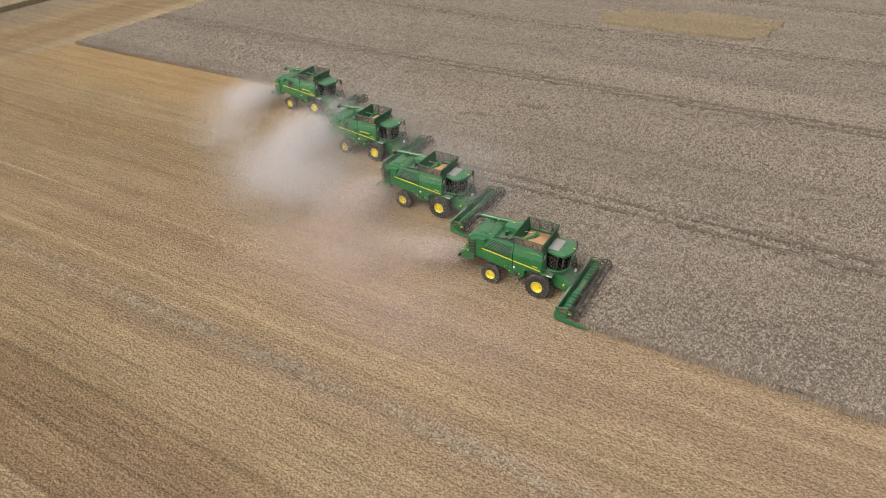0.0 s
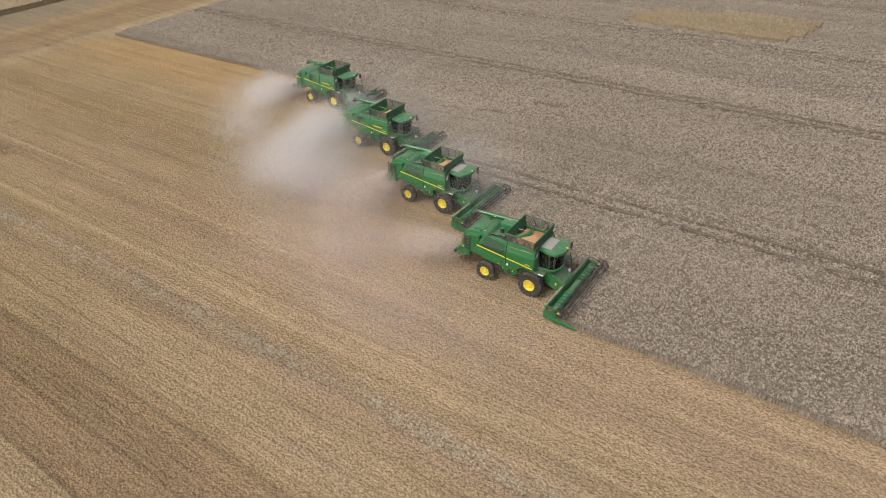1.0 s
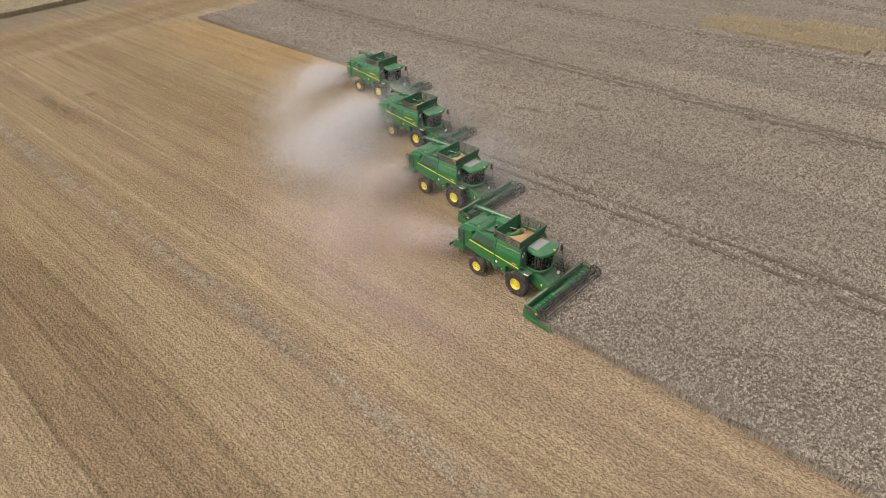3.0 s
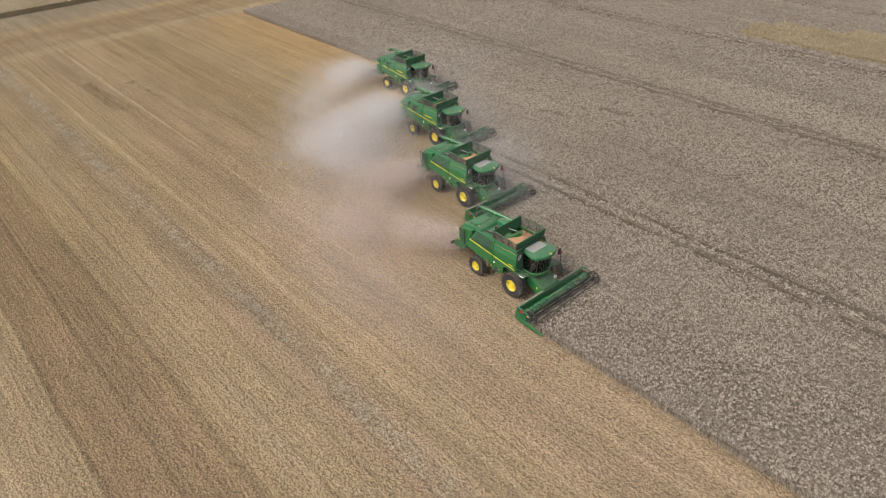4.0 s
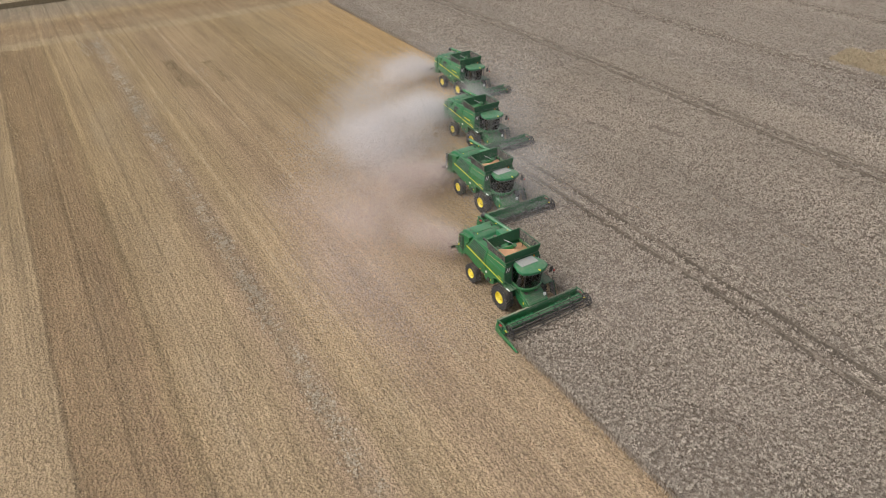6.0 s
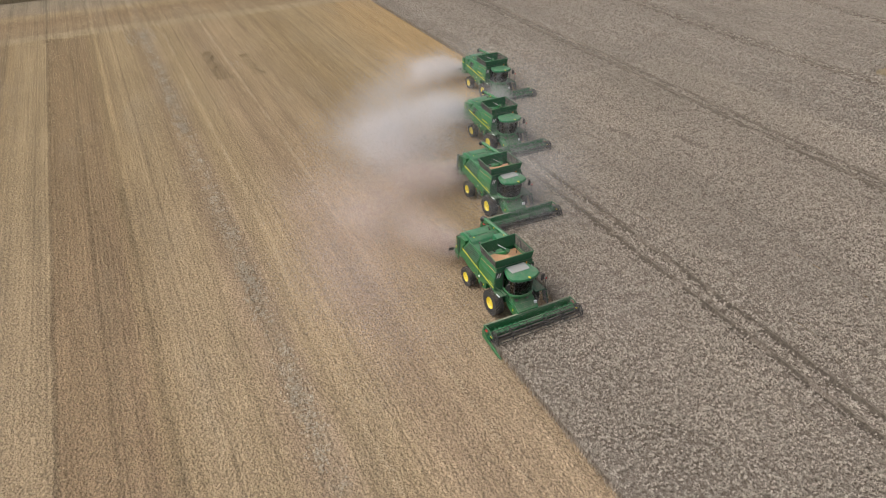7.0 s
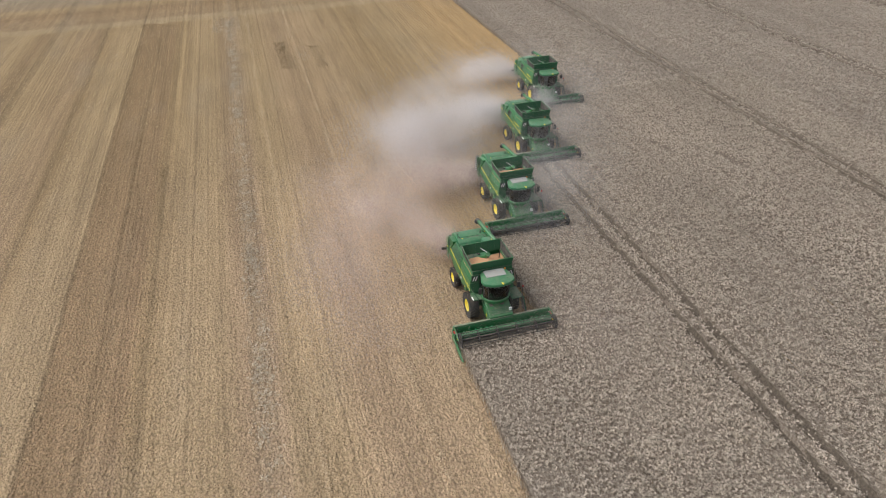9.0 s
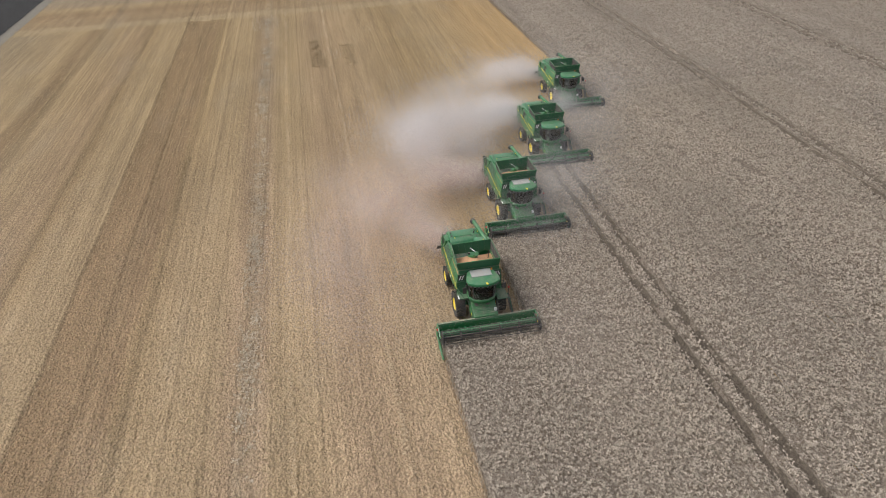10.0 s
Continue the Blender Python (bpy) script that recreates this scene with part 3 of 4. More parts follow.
straw_parts += [litter(-42, 24, -36, 3, 12, 0.15, 0.04), stubs(-42, 24, -36, 3, 16, 0.12, 0.04), litter(-90, -42, -58, 23, 8, 0.2, 0.05), stubs(-90, -42, -58, 23, 8, 0.14, 0.05), litter(-42, 5, -58, -36, 12, 0.18, 0.05),
                litter(-42, 4, 3, 23, 14, 0.18, 0.05), litter(-115, -90, -58, 60, 6, 0.24, 0.06)]
mesh_thing("stubble", *joined(straw_parts), STUBBLE, "short cut stubble and loose tan straw", "stubble", "stuff")

# chaff and pale straw dropped in rows
row_parts, grey_parts = [], []
for y0, spread, per in ((-6.9, 0.12, 80), (-13.1, 0.11, 60), (-31.5, 0.5, 16), (-19.5, 0.12, 6), (0.0, 0.3, 10), (6.4, 0.3, 10), (12.7, 0.3, 9), (19.0, 0.5, 14)):
    x1 = 22.0 if y0 < -4 else -8.0 - 12 * round(max(y0, 0) / 6.3)
    k = int((x1 + 88) * per)
    x = rng.uniform(-88, x1, k)
    keep = np.sin(x * 0.31 + y0) + np.sin(x * 0.83 + 2 * y0) + rng.normal(0, 0.8, k) > -0.5
    x = x[keep]
    k = len(x)
    row_parts.append(blades(x, y0 + rng.normal(0, spread, k) + 0.12 * wobbly(x, int(y0 * 10) + 500), rng.uniform(0.02, 0.14, k), rng.uniform(0.08, 0.2, k), rng.uniform(0.02, 0.04, k), rng.uniform(60, 95, k)))
k = 7000
x, y = rng.uniform(-84, 22, k), -15.9 + np.clip(rng.normal(0, 0.42, k), -0.9, 0.9)
keep = 0.6 * patchy(x, y, 0.7) + 0.4 * patchy(x, y, 4.0) > rng.uniform(0.36, 0.66, k)
x, y = x[keep], y[keep] + 0.15 * wobbly(x[keep], 815)
grey_parts.append(tufts(x, y, rng.uniform(0.02, 0.08, len(x)), 4, 0.115, 0.06, (45, 88)))
mesh_thing("straw_row", *joined(row_parts), PALE_STRAW, "thin rows of pale loose straw on the stubble", "straw", "stuff")
mesh_thing("chaff_row", *joined(grey_parts), CHAFF, "patchy row of grey chaff on the stubble", "chaff", "stuff")
# trodden dark strips and a grey spot towards the headland
dark_parts, spot_parts = [], []
for x0, x1, y0, y1, per in ((-70.0, -57.2, -9.7, -8.1, 34), (-66.5, -56.5, -4.9, -3.4, 26), (-62.0, -56.0, -8.0, -7.2, 14)):
    dark_parts.append(litter(x0, x1, y0, y1, per, 0.26, 0.09, (55, 85)))
dark_parts += [litter(-86, -30, -43.6, -42.9, 8, 0.26, 0.08), litter(-86, -10, -34.8, -34.2, 9, 0.24, 0.07), litter(-100, -88, -57, 20, 2, 0.28, 0.09), litter(-94.5, -93.4, -57, 60, 9, 0.28, 0.09), litter(-91.6, -90.8, -57, 40, 8, 0.28, 0.09)]
spot_parts += [litter(-87, -78, -18.5, -14.2, 11, 0.26, 0.09, (55, 88)), litter(-64, -60, -7.0, -5.4, 16, 0.24, 0.08)]
mesh_thing("trodden_stubble", *joined(dark_parts), DARK_STUBBLE, "dark trodden strips and wheel lines in the stubble", "stubble", "stuff")
mesh_thing("chaff_spot", *joined(spot_parts), CHAFF, "pale grey spots of dropped chaff by the headland", "chaff", "stuff")


# ---- combine harvesters ----
def wheel(root, name, x, y, r, width, rim_r, lugs):
    """A tractor tyre with chevron lugs, and its yellow rim with hub and nuts."""
    s = 1 if y > 0 else -1
    h = width / 2
    bm = lathe(B(), [(rim_r, -h * 0.82), (rim_r + 0.05, -h * 0.95), (r * 0.80, -h), (r * 0.92, -h * 0.97), (r * 0.93, -h * 0.8), (r * 0.935, 0), (r * 0.93, h * 0.8), (r * 0.92, h * 0.97),
                     (r * 0.80, h), (rim_r + 0.05, h * 0.95), (rim_r, h * 0.82)], 44)
    for k in range(lugs):
        for side in (-1, 1):
            a0 = math.tau * (k + (0.5 if side > 0 else 0)) / lugs
            a1 = a0 + math.tau / lugs * 0.85
            w = math.tau / lugs * 0.19
            ring = []
            for a, yy in ((a0, side * h * 1.0), (a1, side * h * 0.03)):
                for da in (-w, w):
                    for rr in (r * 0.91, r):
                        ring.append(bm.verts.new((rr * math.cos(a + da), yy, rr * math.sin(a + da))))
            a, b_, c, d, e, f_, g, i = ring
            for q in ((a, b_, d, c), (e, g, i, f_), (b_, f_, i, d), (a, e, f_, b_), (c, d, i, g)):
                bm.faces.new(q)
    group = new(name, None)
    group.parent = root
    group.location = (x, y, r)
    part("tyre", bm, TYRE, group, "black lugged rubber tyre")
    o = s * h
    bm = lathe(B(), [(rim_r * 1.03, o * 0.80), (rim_r * 0.97, o * 0.96), (rim_r * 0.90, o * 0.90), (rim_r * 0.80, o * 0.50), (rim_r * 0.62, o * 0.42), (rim_r * 0.42, o * 0.50), (rim_r * 0.36, o * 0.72), (0, o * 0.76)], 32)
    part("rim", bm, YELLOW, group, "yellow painted rim", True)
    for k in range(8):
        a = math.tau * k / 8
        bm = rod(B(), [(rim_r * 0.52 * math.cos(a), o * 0.44, rim_r * 0.52 * math.sin(a)), (rim_r * 0.52 * math.cos(a), o * 0.53, rim_r * 0.52 * math.sin(a))], 0.024, 6)
        part("wheel_nut", bm, STEEL, group)
    bm = lathe(B(), [(0, -o * 0.2), (rim_r * 0.98, -o * 0.2), (rim_r * 1.02, -o * 0.8), (rim_r * 0.9, -o * 0.75), (rim_r * 0.86, -o * 0.1), (0, -o * 0.1)], 28)
    part("rim_inner", bm, YELLOW, group)
    return group


def stripe_z(x):
    return 2.245 - 0.1145 * (x - 0.1)


def side_y(z):
    """Half width of the body's flank: upright below, leaning in above."""
    return 1.56 if z < 3.0 else 1.56 - 0.26 * (z - 3.0) / 0.75


def flank(root, s, louvred):
    """One side of the body: rear cover, front cover, stripe and their fittings. s: -1 right, 1 left."""
    yo = lambda x, z: s * side_y(z)
    yi = lambda x, z: s * (side_y(z) - 0.07)
    rear = [(-4.85, 2.15), (-3.9, 1.86), (-3.2, 1.72), (-2.03, 1.62), (-2.03, 3.0), (-2.03, 3.72), (-3.9, 3.62), (-4.35, 3.0), (-4.72, 2.92)]
    cover = part("rear_side_cover", prism(B(), rear, yi, yo), GREEN, root)
    front = [(-1.97, 1.60), (-1.2, 1.72), (-0.9, 2.0), (-0.5, 2.12), (0.22, 2.14), (0.22, 3.0), (0.22, 3.62), (-1.97, 3.72), (-1.97, 3.0)]
    part("front_side_cover", prism(B(), front, yi, yo), GREEN, root)
    # darker strip laid on the cover to draw the shade along its fold
    bm = prism(B(), [(-1.95, 3.13), (0.2, 3.05), (0.2, 3.09), (-1.95, 3.17)], lambda x, z: s * (side_y(z) - 0.01), lambda x, z: s * (side_y(z) + 0.018))
    part("crease_shade", bm, GREEN_DARK, root)
    for a, c in ((-4.45, -2.04), (-1.96, 0.12)):
        bm = prism(B(), [(a, stripe_z(a) - 0.038), (c, stripe_z(c) - 0.038), (c, stripe_z(c) + 0.038), (a, stripe_z(a) + 0.038)], s * 1.545, s * 1.572)
        part("yellow_stripe", bm, YELLOW, root, "narrow yellow stripe")
    bm = prism(B(), [(-2.03, 1.66), (-1.97, 1.66), (-1.97, 3.7), (-2.03, 3.7)], lambda x, z: s * (side_y(z) - 0.06), lambda x, z: s * (side_y(z) - 0.02))
    part("seam", bm, BLACK, root)
    if louvred:
        for k in range(8):
            z0 = 2.74 + 0.106 * k
            xa = -4.18 + 0.06 * k
            drop = lambda x: -0.085 * (x + 3.1)
            zz = lambda x, dz: z0 + drop(x) + dz
            # near-black strip stands proud of the cover to paint the slot's shade
            bm = prism(B(), [(xa, zz(xa, 0)), (-2.14, zz(-2.14, 0)), (-2.14, zz(-2.14, 0.070)), (xa, zz(xa, 0.070))], lambda x, z: s * (side_y(z) - 0.02), lambda x, z: s * (side_y(z) + 0.008))
            part("louvre_slot_shade", bm, REEL, cover, "near-black strip painting the shade of a cooling slot")
            bm = prism(B(), [(xa, zz(xa, 0.072)), (-2.14, zz(-2.14, 0.072)), (-2.14, zz(-2.14, 0.104)), (xa, zz(xa, 0.104))], lambda x, z: s * (side_y(z) - 0.02), lambda x, z: s * (side_y(z) + 0.018))
            part("louvre_slat", bm, GREEN_LIT, cover)
    else:
        bm = prism(B(), [(-3.62, 2.58), (-2.62, 2.46), (-2.62, 3.34), (-3.62, 3.40)], lambda x, z: s * (side_y(z) - 0.02), lambda x, z: s * (side_y(z) + 0.012))
        grille = part("screen", bm, REEL, cover, "dark fine-meshed air screen")
        for k in range(9):
            xx = -3.56 + 0.105 * k
            bm = prism(B(), [(xx, 2.58), (xx + 0.03, 2.58), (xx + 0.03, 3.34), (xx, 3.34)], lambda x, z: s * (side_y(z) + 0.01), lambda x, z: s * (side_y(z) + 0.02))
            part("screen_bar", bm, BLACK, grille)
        bm = prism(B(), [(-5.72, 2.12), (-5.02, 2.0), (-5.02, 3.38), (-5.55, 3.26)], s * 1.44, s * 1.53)
        column = part("rear_column_cover", bm, GREEN, root)
        part("yellow_stripe", prism(B(), [(-5.68, 2.80), (-5.04, 2.73), (-5.04, 2.81), (-5.68, 2.88)], s * 1.52, s * 1.54), YELLOW, column)
        bm = prism(B(), [(-1.6, 2.76), (-0.5, 2.70), (-0.5, 2.80), (-1.6, 2.86)], s * 1.55, s * 1.566)
        part("maker_lettering", bm, YELLOW, root, "small yellow lettering worn to a bar")
    bm = prism(B(), [(-0.45, 2.47), (-0.05, 2.43), (-0.05, 2.49), (-0.45, 2.53)], s * 1.55, s * 1.567)
    part("model_mark", bm, YELLOW, root)
    bm = rod(B(), [(-1.85, s * 1.5, 1.98), (-1.85, s * 1.6, 1.98)], 0.085, 14)
    part("reflector", bm, WHITE, root, "round white reflector")
    bm = rod(B(), [(-2.6, s * 1.5, 1.80), (-2.6, s * 1.585, 1.80)], 0.04, 10)
    part("reflector", bm, AMBER, root)
    for x in (-4.0, -2.3, -1.7, -0.1):
        part("latch", box(B(), x - 0.04, x + 0.04, s * 1.54 if s > 0 else -1.585, s * 1.585 if s > 0 else -1.54, 2.02, 2.08), BLACK, root)


def cab(root, hatch):
    plan = [(0.28, -0.92), (1.15, -0.95), (1.52, -0.72), (1.74, -0.30), (1.74, 0.30), (1.52, 0.72), (1.15, 0.95), (0.28, 0.92)]
    low = [(0.30 + (x - 0.30) * 0.88, y * 0.92) for x, y in plan]
    bm = B()
    v0 = [bm.verts.new((x, y, 1.86)) for x, y in low]
    v1 = [bm.verts.new((x, y, 2.12)) for x, y in low]
    bm.faces.new(v0[::-1]), bm.faces.new(v1)
    for i in range(8):
        bm.faces.new((v0[i], v0[(i + 1) % 8], v1[(i + 1) % 8], v1[i]))
    part("cab_floor", bm, GREEN, root)
    at = lambda i, z: Vector((low[i][0] + (plan[i][0] - low[i][0]) * (z - 2.12) / 1.4, low[i][1] + (plan[i][1] - low[i][1]) * (z - 2.12) / 1.4, z))
    for i in range(7):
        bm = slab(B(), [at(i, 2.12), at(i + 1, 2.12), at(i + 1, 3.52), at(i, 3.52)], 0.012)
        pane = part("cab_pane", bm, GLASS, root, "tinted cab glass")
        pane.visible_shadow = False
    part("cab_back", box(B(), 0.225, 0.29, -0.9, 0.9, 1.95, 3.55), SEAT, root)
    for i in (0, 1, 6, 7):
        part("cab_pillar", rod(B(), [at(i, 2.1), at(i, 3.56)], 0.045, 6), BLACK, root)
    for i in (2, 5):
        part("cab_pillar", rod(B(), [at(i, 2.1), at(i, 3.56)], 0.03, 6), BLACK, root)
    part("bumper_rail", rod(B(), [at(0, 2.13) + Vector((0, -0.06, 0)), at(1, 2.13) + Vector((0, -0.06, 0)), at(2, 2.13) + Vector((0.06, -0.05, 0)), at(3, 2.13) + Vector((0.08, 0, 0)), at(4, 2.13) + Vector((0.08, 0, 0)),
                                  at(5, 2.13) + Vector((0.06, 0.05, 0)), at(6, 2.13) + Vector((0, 0.06, 0)), at(7, 2.13) + Vector((0, 0.06, 0))], 0.07, 8), GREEN, root, "", True)
    # inside: seat, console and steering wheel
    bm = box(B(), 0.55, 1.05, -0.26, 0.26, 2.45, 2.6, 0.04)
    box(bm, 0.45, 0.6, -0.26, 0.26, 2.55, 3.15, 0.04)
    box(bm, 0.6, 1.0, -0.15, 0.15, 2.1, 2.45)
    part("driver_seat", bm, SEAT, root)
    bm = rod(B(), [(1.35, 0, 2.1), (1.22, 0, 2.75)], 0.05, 8)
    rod(bm, [(1.22 + 0.06 * math.sin(a), 0.2 * math.cos(a), 2.76 + 0.19 * math.sin(a) * 0.35) for a in (math.tau * k / 14 for k in range(15))], 0.016, 5)
    part("steering_column", bm, BLACK, root)
    part("armrest_console", box(B(), 0.6, 1.15, -0.48, -0.32, 2.4, 2.72, 0.03), BLACK, root)
    # roof
    rim = [(0.22, -0.78), (0.40, -0.92), (1.20, -1.14), (1.62, -1.06), (1.90, -0.62), (2.02, 0.0), (1.90, 0.62), (1.62, 1.06), (1.20, 1.14), (0.40, 0.92), (0.22, 0.78)]
    bm = B()
    rings = []
    for grow, z in ((0.94, 3.50), (1.0, 3.54), (1.0, 3.64), (0.97, 3.70), (0.88, 3.735)):
        rings.append([bm.verts.new((1.05 + (x - 1.05) * grow, y * grow, z)) for x, y in rim])
    k = len(rim)
    for a, c in zip(rings, rings[1:]):
        for i in range(k):
            bm.faces.new((a[i], a[(i + 1) % k], c[(i + 1) % k], c[i]))
    bm.faces.new(rings[0][::-1]), bm.faces.new(rings[-1])
    roof = part("cab_roof", bm, GREEN_LIT, root, "pale green rounded cab roof, sky sheen in its paint", True)
    if hatch:
        part("roof_hatch", box(B(), 0.26, 1.06, -0.70, 0.70, 3.70, 3.77, 0.02), ROOF_GREY, roof, "flat grey hatch")
    else:
        part("roof_hatch", box(B(), 0.36, 1.0, -0.5, 0.5, 3.72, 3.755, 0.015), GREEN_LIT, roof)
    bm = B()
    bmesh.ops.create_uvsphere(bm, u_segments=14, v_segments=8, radius=1.0, matrix=Matrix.Translation((1.86, 0.12, 3.66)) @ Matrix.Diagonal((0.13, 0.15, 0.09, 1)))
    part("roof_badge", bm, YELLOW, roof, "small yellow roof badge", True)
    for y in (-0.9, -0.66, -0.42, -0.18, 0.18, 0.42, 0.66, 0.9):
        x = 1.93 - 0.34 * y * y
        lamp = part("work_lamp", box(B(), x - 0.06, x + 0.03, y - 0.07, y + 0.07, 3.42, 3.51, 0.012), BLACK, roof)
        part("lens", box(B(), x + 0.03, x + 0.036, y - 0.055, y + 0.055, 3.432, 3.498), SEAT, lamp)
    part("beacon", rod(B(), [(0.42, 0.80, 3.68), (0.42, 0.80, 3.84)], 0.05, 12), AMBER, roof)
    for s in (-1, 1):
        arm = part("mirror_arm", rod(B(), [(1.45, s * 1.0, 3.56), (1.62, s * 1.28, 3.56), (1.66, s * 1.34, 3.4)], 0.02, 6), BLACK, root)
        part("mirror", box(B(), 1.62, 1.70, s * 1.34 - 0.12, s * 1.34 + 0.12, 2.98, 3.45, 0.02), BLACK, arm)


def grain_tank(root):
    base = dict(rl=(-1.95, 1.34, 3.72), rr=(-1.95, -1.34, 3.72), fr=(0.06, -1.40, 3.80), fl=(0.06, 1.40, 3.80))
    rim = dict(rl=(-2.14, 1.42, 4.46), rr=(-2.10, -1.44, 4.46), fr=(0.22, -1.52, 4.42), fl=(0.20, 1.46, 4.40))
    part("tank_front_wall", box(B(), 0.03, 0.215, -1.40, 1.40, 3.2, 3.80), GREEN_DARK, root)
    part("tank_floor", box(B(), -1.96, 0.2, -1.46, 1.46, 3.13, 3.20), GREEN_DARK, root)
    for name, a, c, mat, label in (("rear_flap", "rl", "rr", GREEN_DARK, ""), ("side_flap", "rr", "fr", MESH_GREY, "dark wire net tank side"), ("front_flap", "fr", "fl", GREEN_DARK, ""), ("side_flap", "fl", "rl", MESH_GREY, "dark wire net tank side")):
        corner = [Vector(p) for p in (base[a], base[c], rim[c], rim[a])]
        spot = lambda f, g: corner[0].lerp(corner[1], f).lerp(corner[3].lerp(corner[2], f), g)
        if mat is GREEN_DARK:
            flap = part(name, slab(B(), corner, 0.035), mat, root, label)
        else:
            # a wire net that the field shows through
            bm = B()
            for k in range(47):
                rod(bm, [spot((k + 0.5) / 47, 0.0), spot((k + 0.5) / 47, 1.0)], 0.011, 4)
            for k in range(12):
                rod(bm, [spot(0.0, (k + 0.5) / 12), spot(1.0, (k + 0.5) / 12)], 0.010, 4)
            flap = part(name, bm, mat, root, label)
            for f, g in ((0.25, 0.10), (0.25, 0.45), (0.75, 0.55), (0.75, 0.90)):
                part("brace", rod(B(), [spot(f, 0.95), spot(g, 0.05)], 0.022, 5), BLACK, flap)
            part("foot_rail", rod(B(), [spot(0.0, 0.02), spot(1.0, 0.02)], 0.04, 6), GREEN_DARK, flap)
        part("rim_tube", rod(B(), [corner[3], corner[2]], 0.034, 6), GREEN if mat is GREEN_DARK else GREEN_DARK, flap)
        for k in range(0, 7, 2) if mat is not GREEN_DARK else range(1, 6):
            part("rib", rod(B(), [spot(k / 6, 0.0), spot(k / 6, 1.0)], 0.022, 5), GREEN_DARK if mat is GREEN_DARK else BLACK, flap)
    # heaped grain
    bm = B()
    rows = []
    for i in range(17):
        x = -1.90 + 2.0 * i / 16
        row = []
        for j in range(19):
            y = -1.44 + 2.88 * j / 18
            d = math.hypot((x + 0.55) / 1.5, y / 1.5)
            z = 3.42 + max(0.0, 0.66 * (1 - d)) + 0.03 * noise.noise(Vector((x * 3, y * 3, 0)))
            row.append(bm.verts.new((x, y, z)))
        rows.append(row)
    for a, c in zip(rows, rows[1:]):
        for j in range(18):
            bm.faces.new((a[j], c[j], c[j + 1], a[j + 1]))
    part("grain_heap", bm, GRAIN, root, "heaped orange-tan threshed grain", True)
    part("filling_auger", rod(B(), [(-1.85, -0.25, 3.35), (-1.0, 0.0, 3.95), (-0.82, 0.05, 4.26)], 0.165, 12), GREEN, root, "slanted green filling auger", True)
    part("auger_cross", rod(B(), [(-0.3, 1.28, 4.0), (-0.3, 0.75, 3.95)], 0.06, 8), GREEN, root)
    for x0, y0 in ((-1.2, 0.95), (-0.35, 1.25), (-0.2, 1.0)):
        part("tank_sensor", rod(B(), [(x0, y0, 3.3), (x0 + 0.15, y0 + 0.05, 4.32)], 0.03, 6), BLACK, root)
    part("tank_prop", rod(B(), [(-1.75, -0.2, 4.25), (-1.3, 0.25, 4.0)], 0.018, 6), WHITE, root)


def rear_end(root, hazard):
    outline = [(-2.0, 3.26), (-3.72, 3.28), (-3.88, 3.50), (-4.15, 3.62), (-4.95, 3.62), (-5.35, 3.52), (-5.66, 3.28), (-5.9, 2.9), (-5.98, 2.5), (-5.98, 2.0), (-5.75, 1.75), (-4.7, 1.85), (-2.0, 1.9)]
    hood = part("engine_hood", prism(B(), outline, -1.12, 1.22, 0.06), GREEN_LIT, root, "rounded green engine hood", True)
    part("hood_shoulder", prism(B(), [(-5.5, 3.18), (-5.0, 3.36), (-4.3, 3.42), (-4.3, 1.95), (-5.3, 2.0)], -1.43, 1.43), GREEN, root)
    part("coolant_pipe", rod(B(), [(-3.75, -0.55, 3.36), (-3.1, -0.5, 3.42), (-2.25, -0.1, 3.40)], 0.075, 10), BLACK, hood, "", True)
    part("tube_housing", box(B(), -3.7, -2.15, 0.5, 1.36, 3.22, 3.80, 0.09), GREEN_LIT, hood, "", True)
    part("rotary_screen", rod(B(), [(-3.9, -1.13, 2.95), (-3.9, -1.19, 2.95)], 0.42, 22), BLACK, hood)
    part("hood_panel", box(B(), -5.1, -4.34, -0.8, 0.55, 3.60, 3.66, 0.03), GREEN_LIT, hood, "", True)
    part("deck_walkway", box(B(), -2.9, -2.06, -1.02, -0.25, 3.26, 3.32, 0.012), GREEN_DARK, hood)
    for k in range(6):
        part("walkway_rib", box(B(), -2.86 + 0.13 * k, -2.82 + 0.13 * k, -1.0, -0.27, 3.32, 3.335), BLACK, hood)
    part("air_intake", rod(B(), [(-3.3, 0.15, 3.26), (-3.3, 0.15, 3.58), (-3.3, 0.15, 3.62)], 0.13, 14), BLACK, hood)
    part("deck_rail", rod(B(), [(-5.5, -1.05, 3.36), (-5.45, -1.05, 3.80), (-4.4, -1.05, 3.86), (-4.3, -1.05, 3.60)], 0.02, 6), GREEN_DARK, hood)
    part("hood_seam", box(B(), -4.26, -4.23, -1.06, 1.16, 3.60, 3.628), BLACK, hood)
    part("hood_cap", rod(B(), [(-4.6, 0.75, 3.60), (-4.6, 0.75, 3.74)], 0.05, 10), BLACK, hood)
    part("exhaust", rod(B(), [(-2.6, -0.85, 3.2), (-2.6, -0.85, 3.72)], 0.07, 10), STEEL, root)
    # corner ladder on a flat plate painted dark like a recess, with the rear lamps beside it
    ladder = part("rear_ladder", rod(B(), [(-5.56, -1.52, 1.45), (-5.54, -1.52, 3.15), (-5.35, -1.40, 3.42)], 0.026, 6), GREEN, root)
    part("rail", rod(B(), [(-5.10, -1.52, 1.45), (-5.08, -1.52, 3.25), (-4.95, -1.38, 3.5)], 0.026, 6), GREEN, ladder)
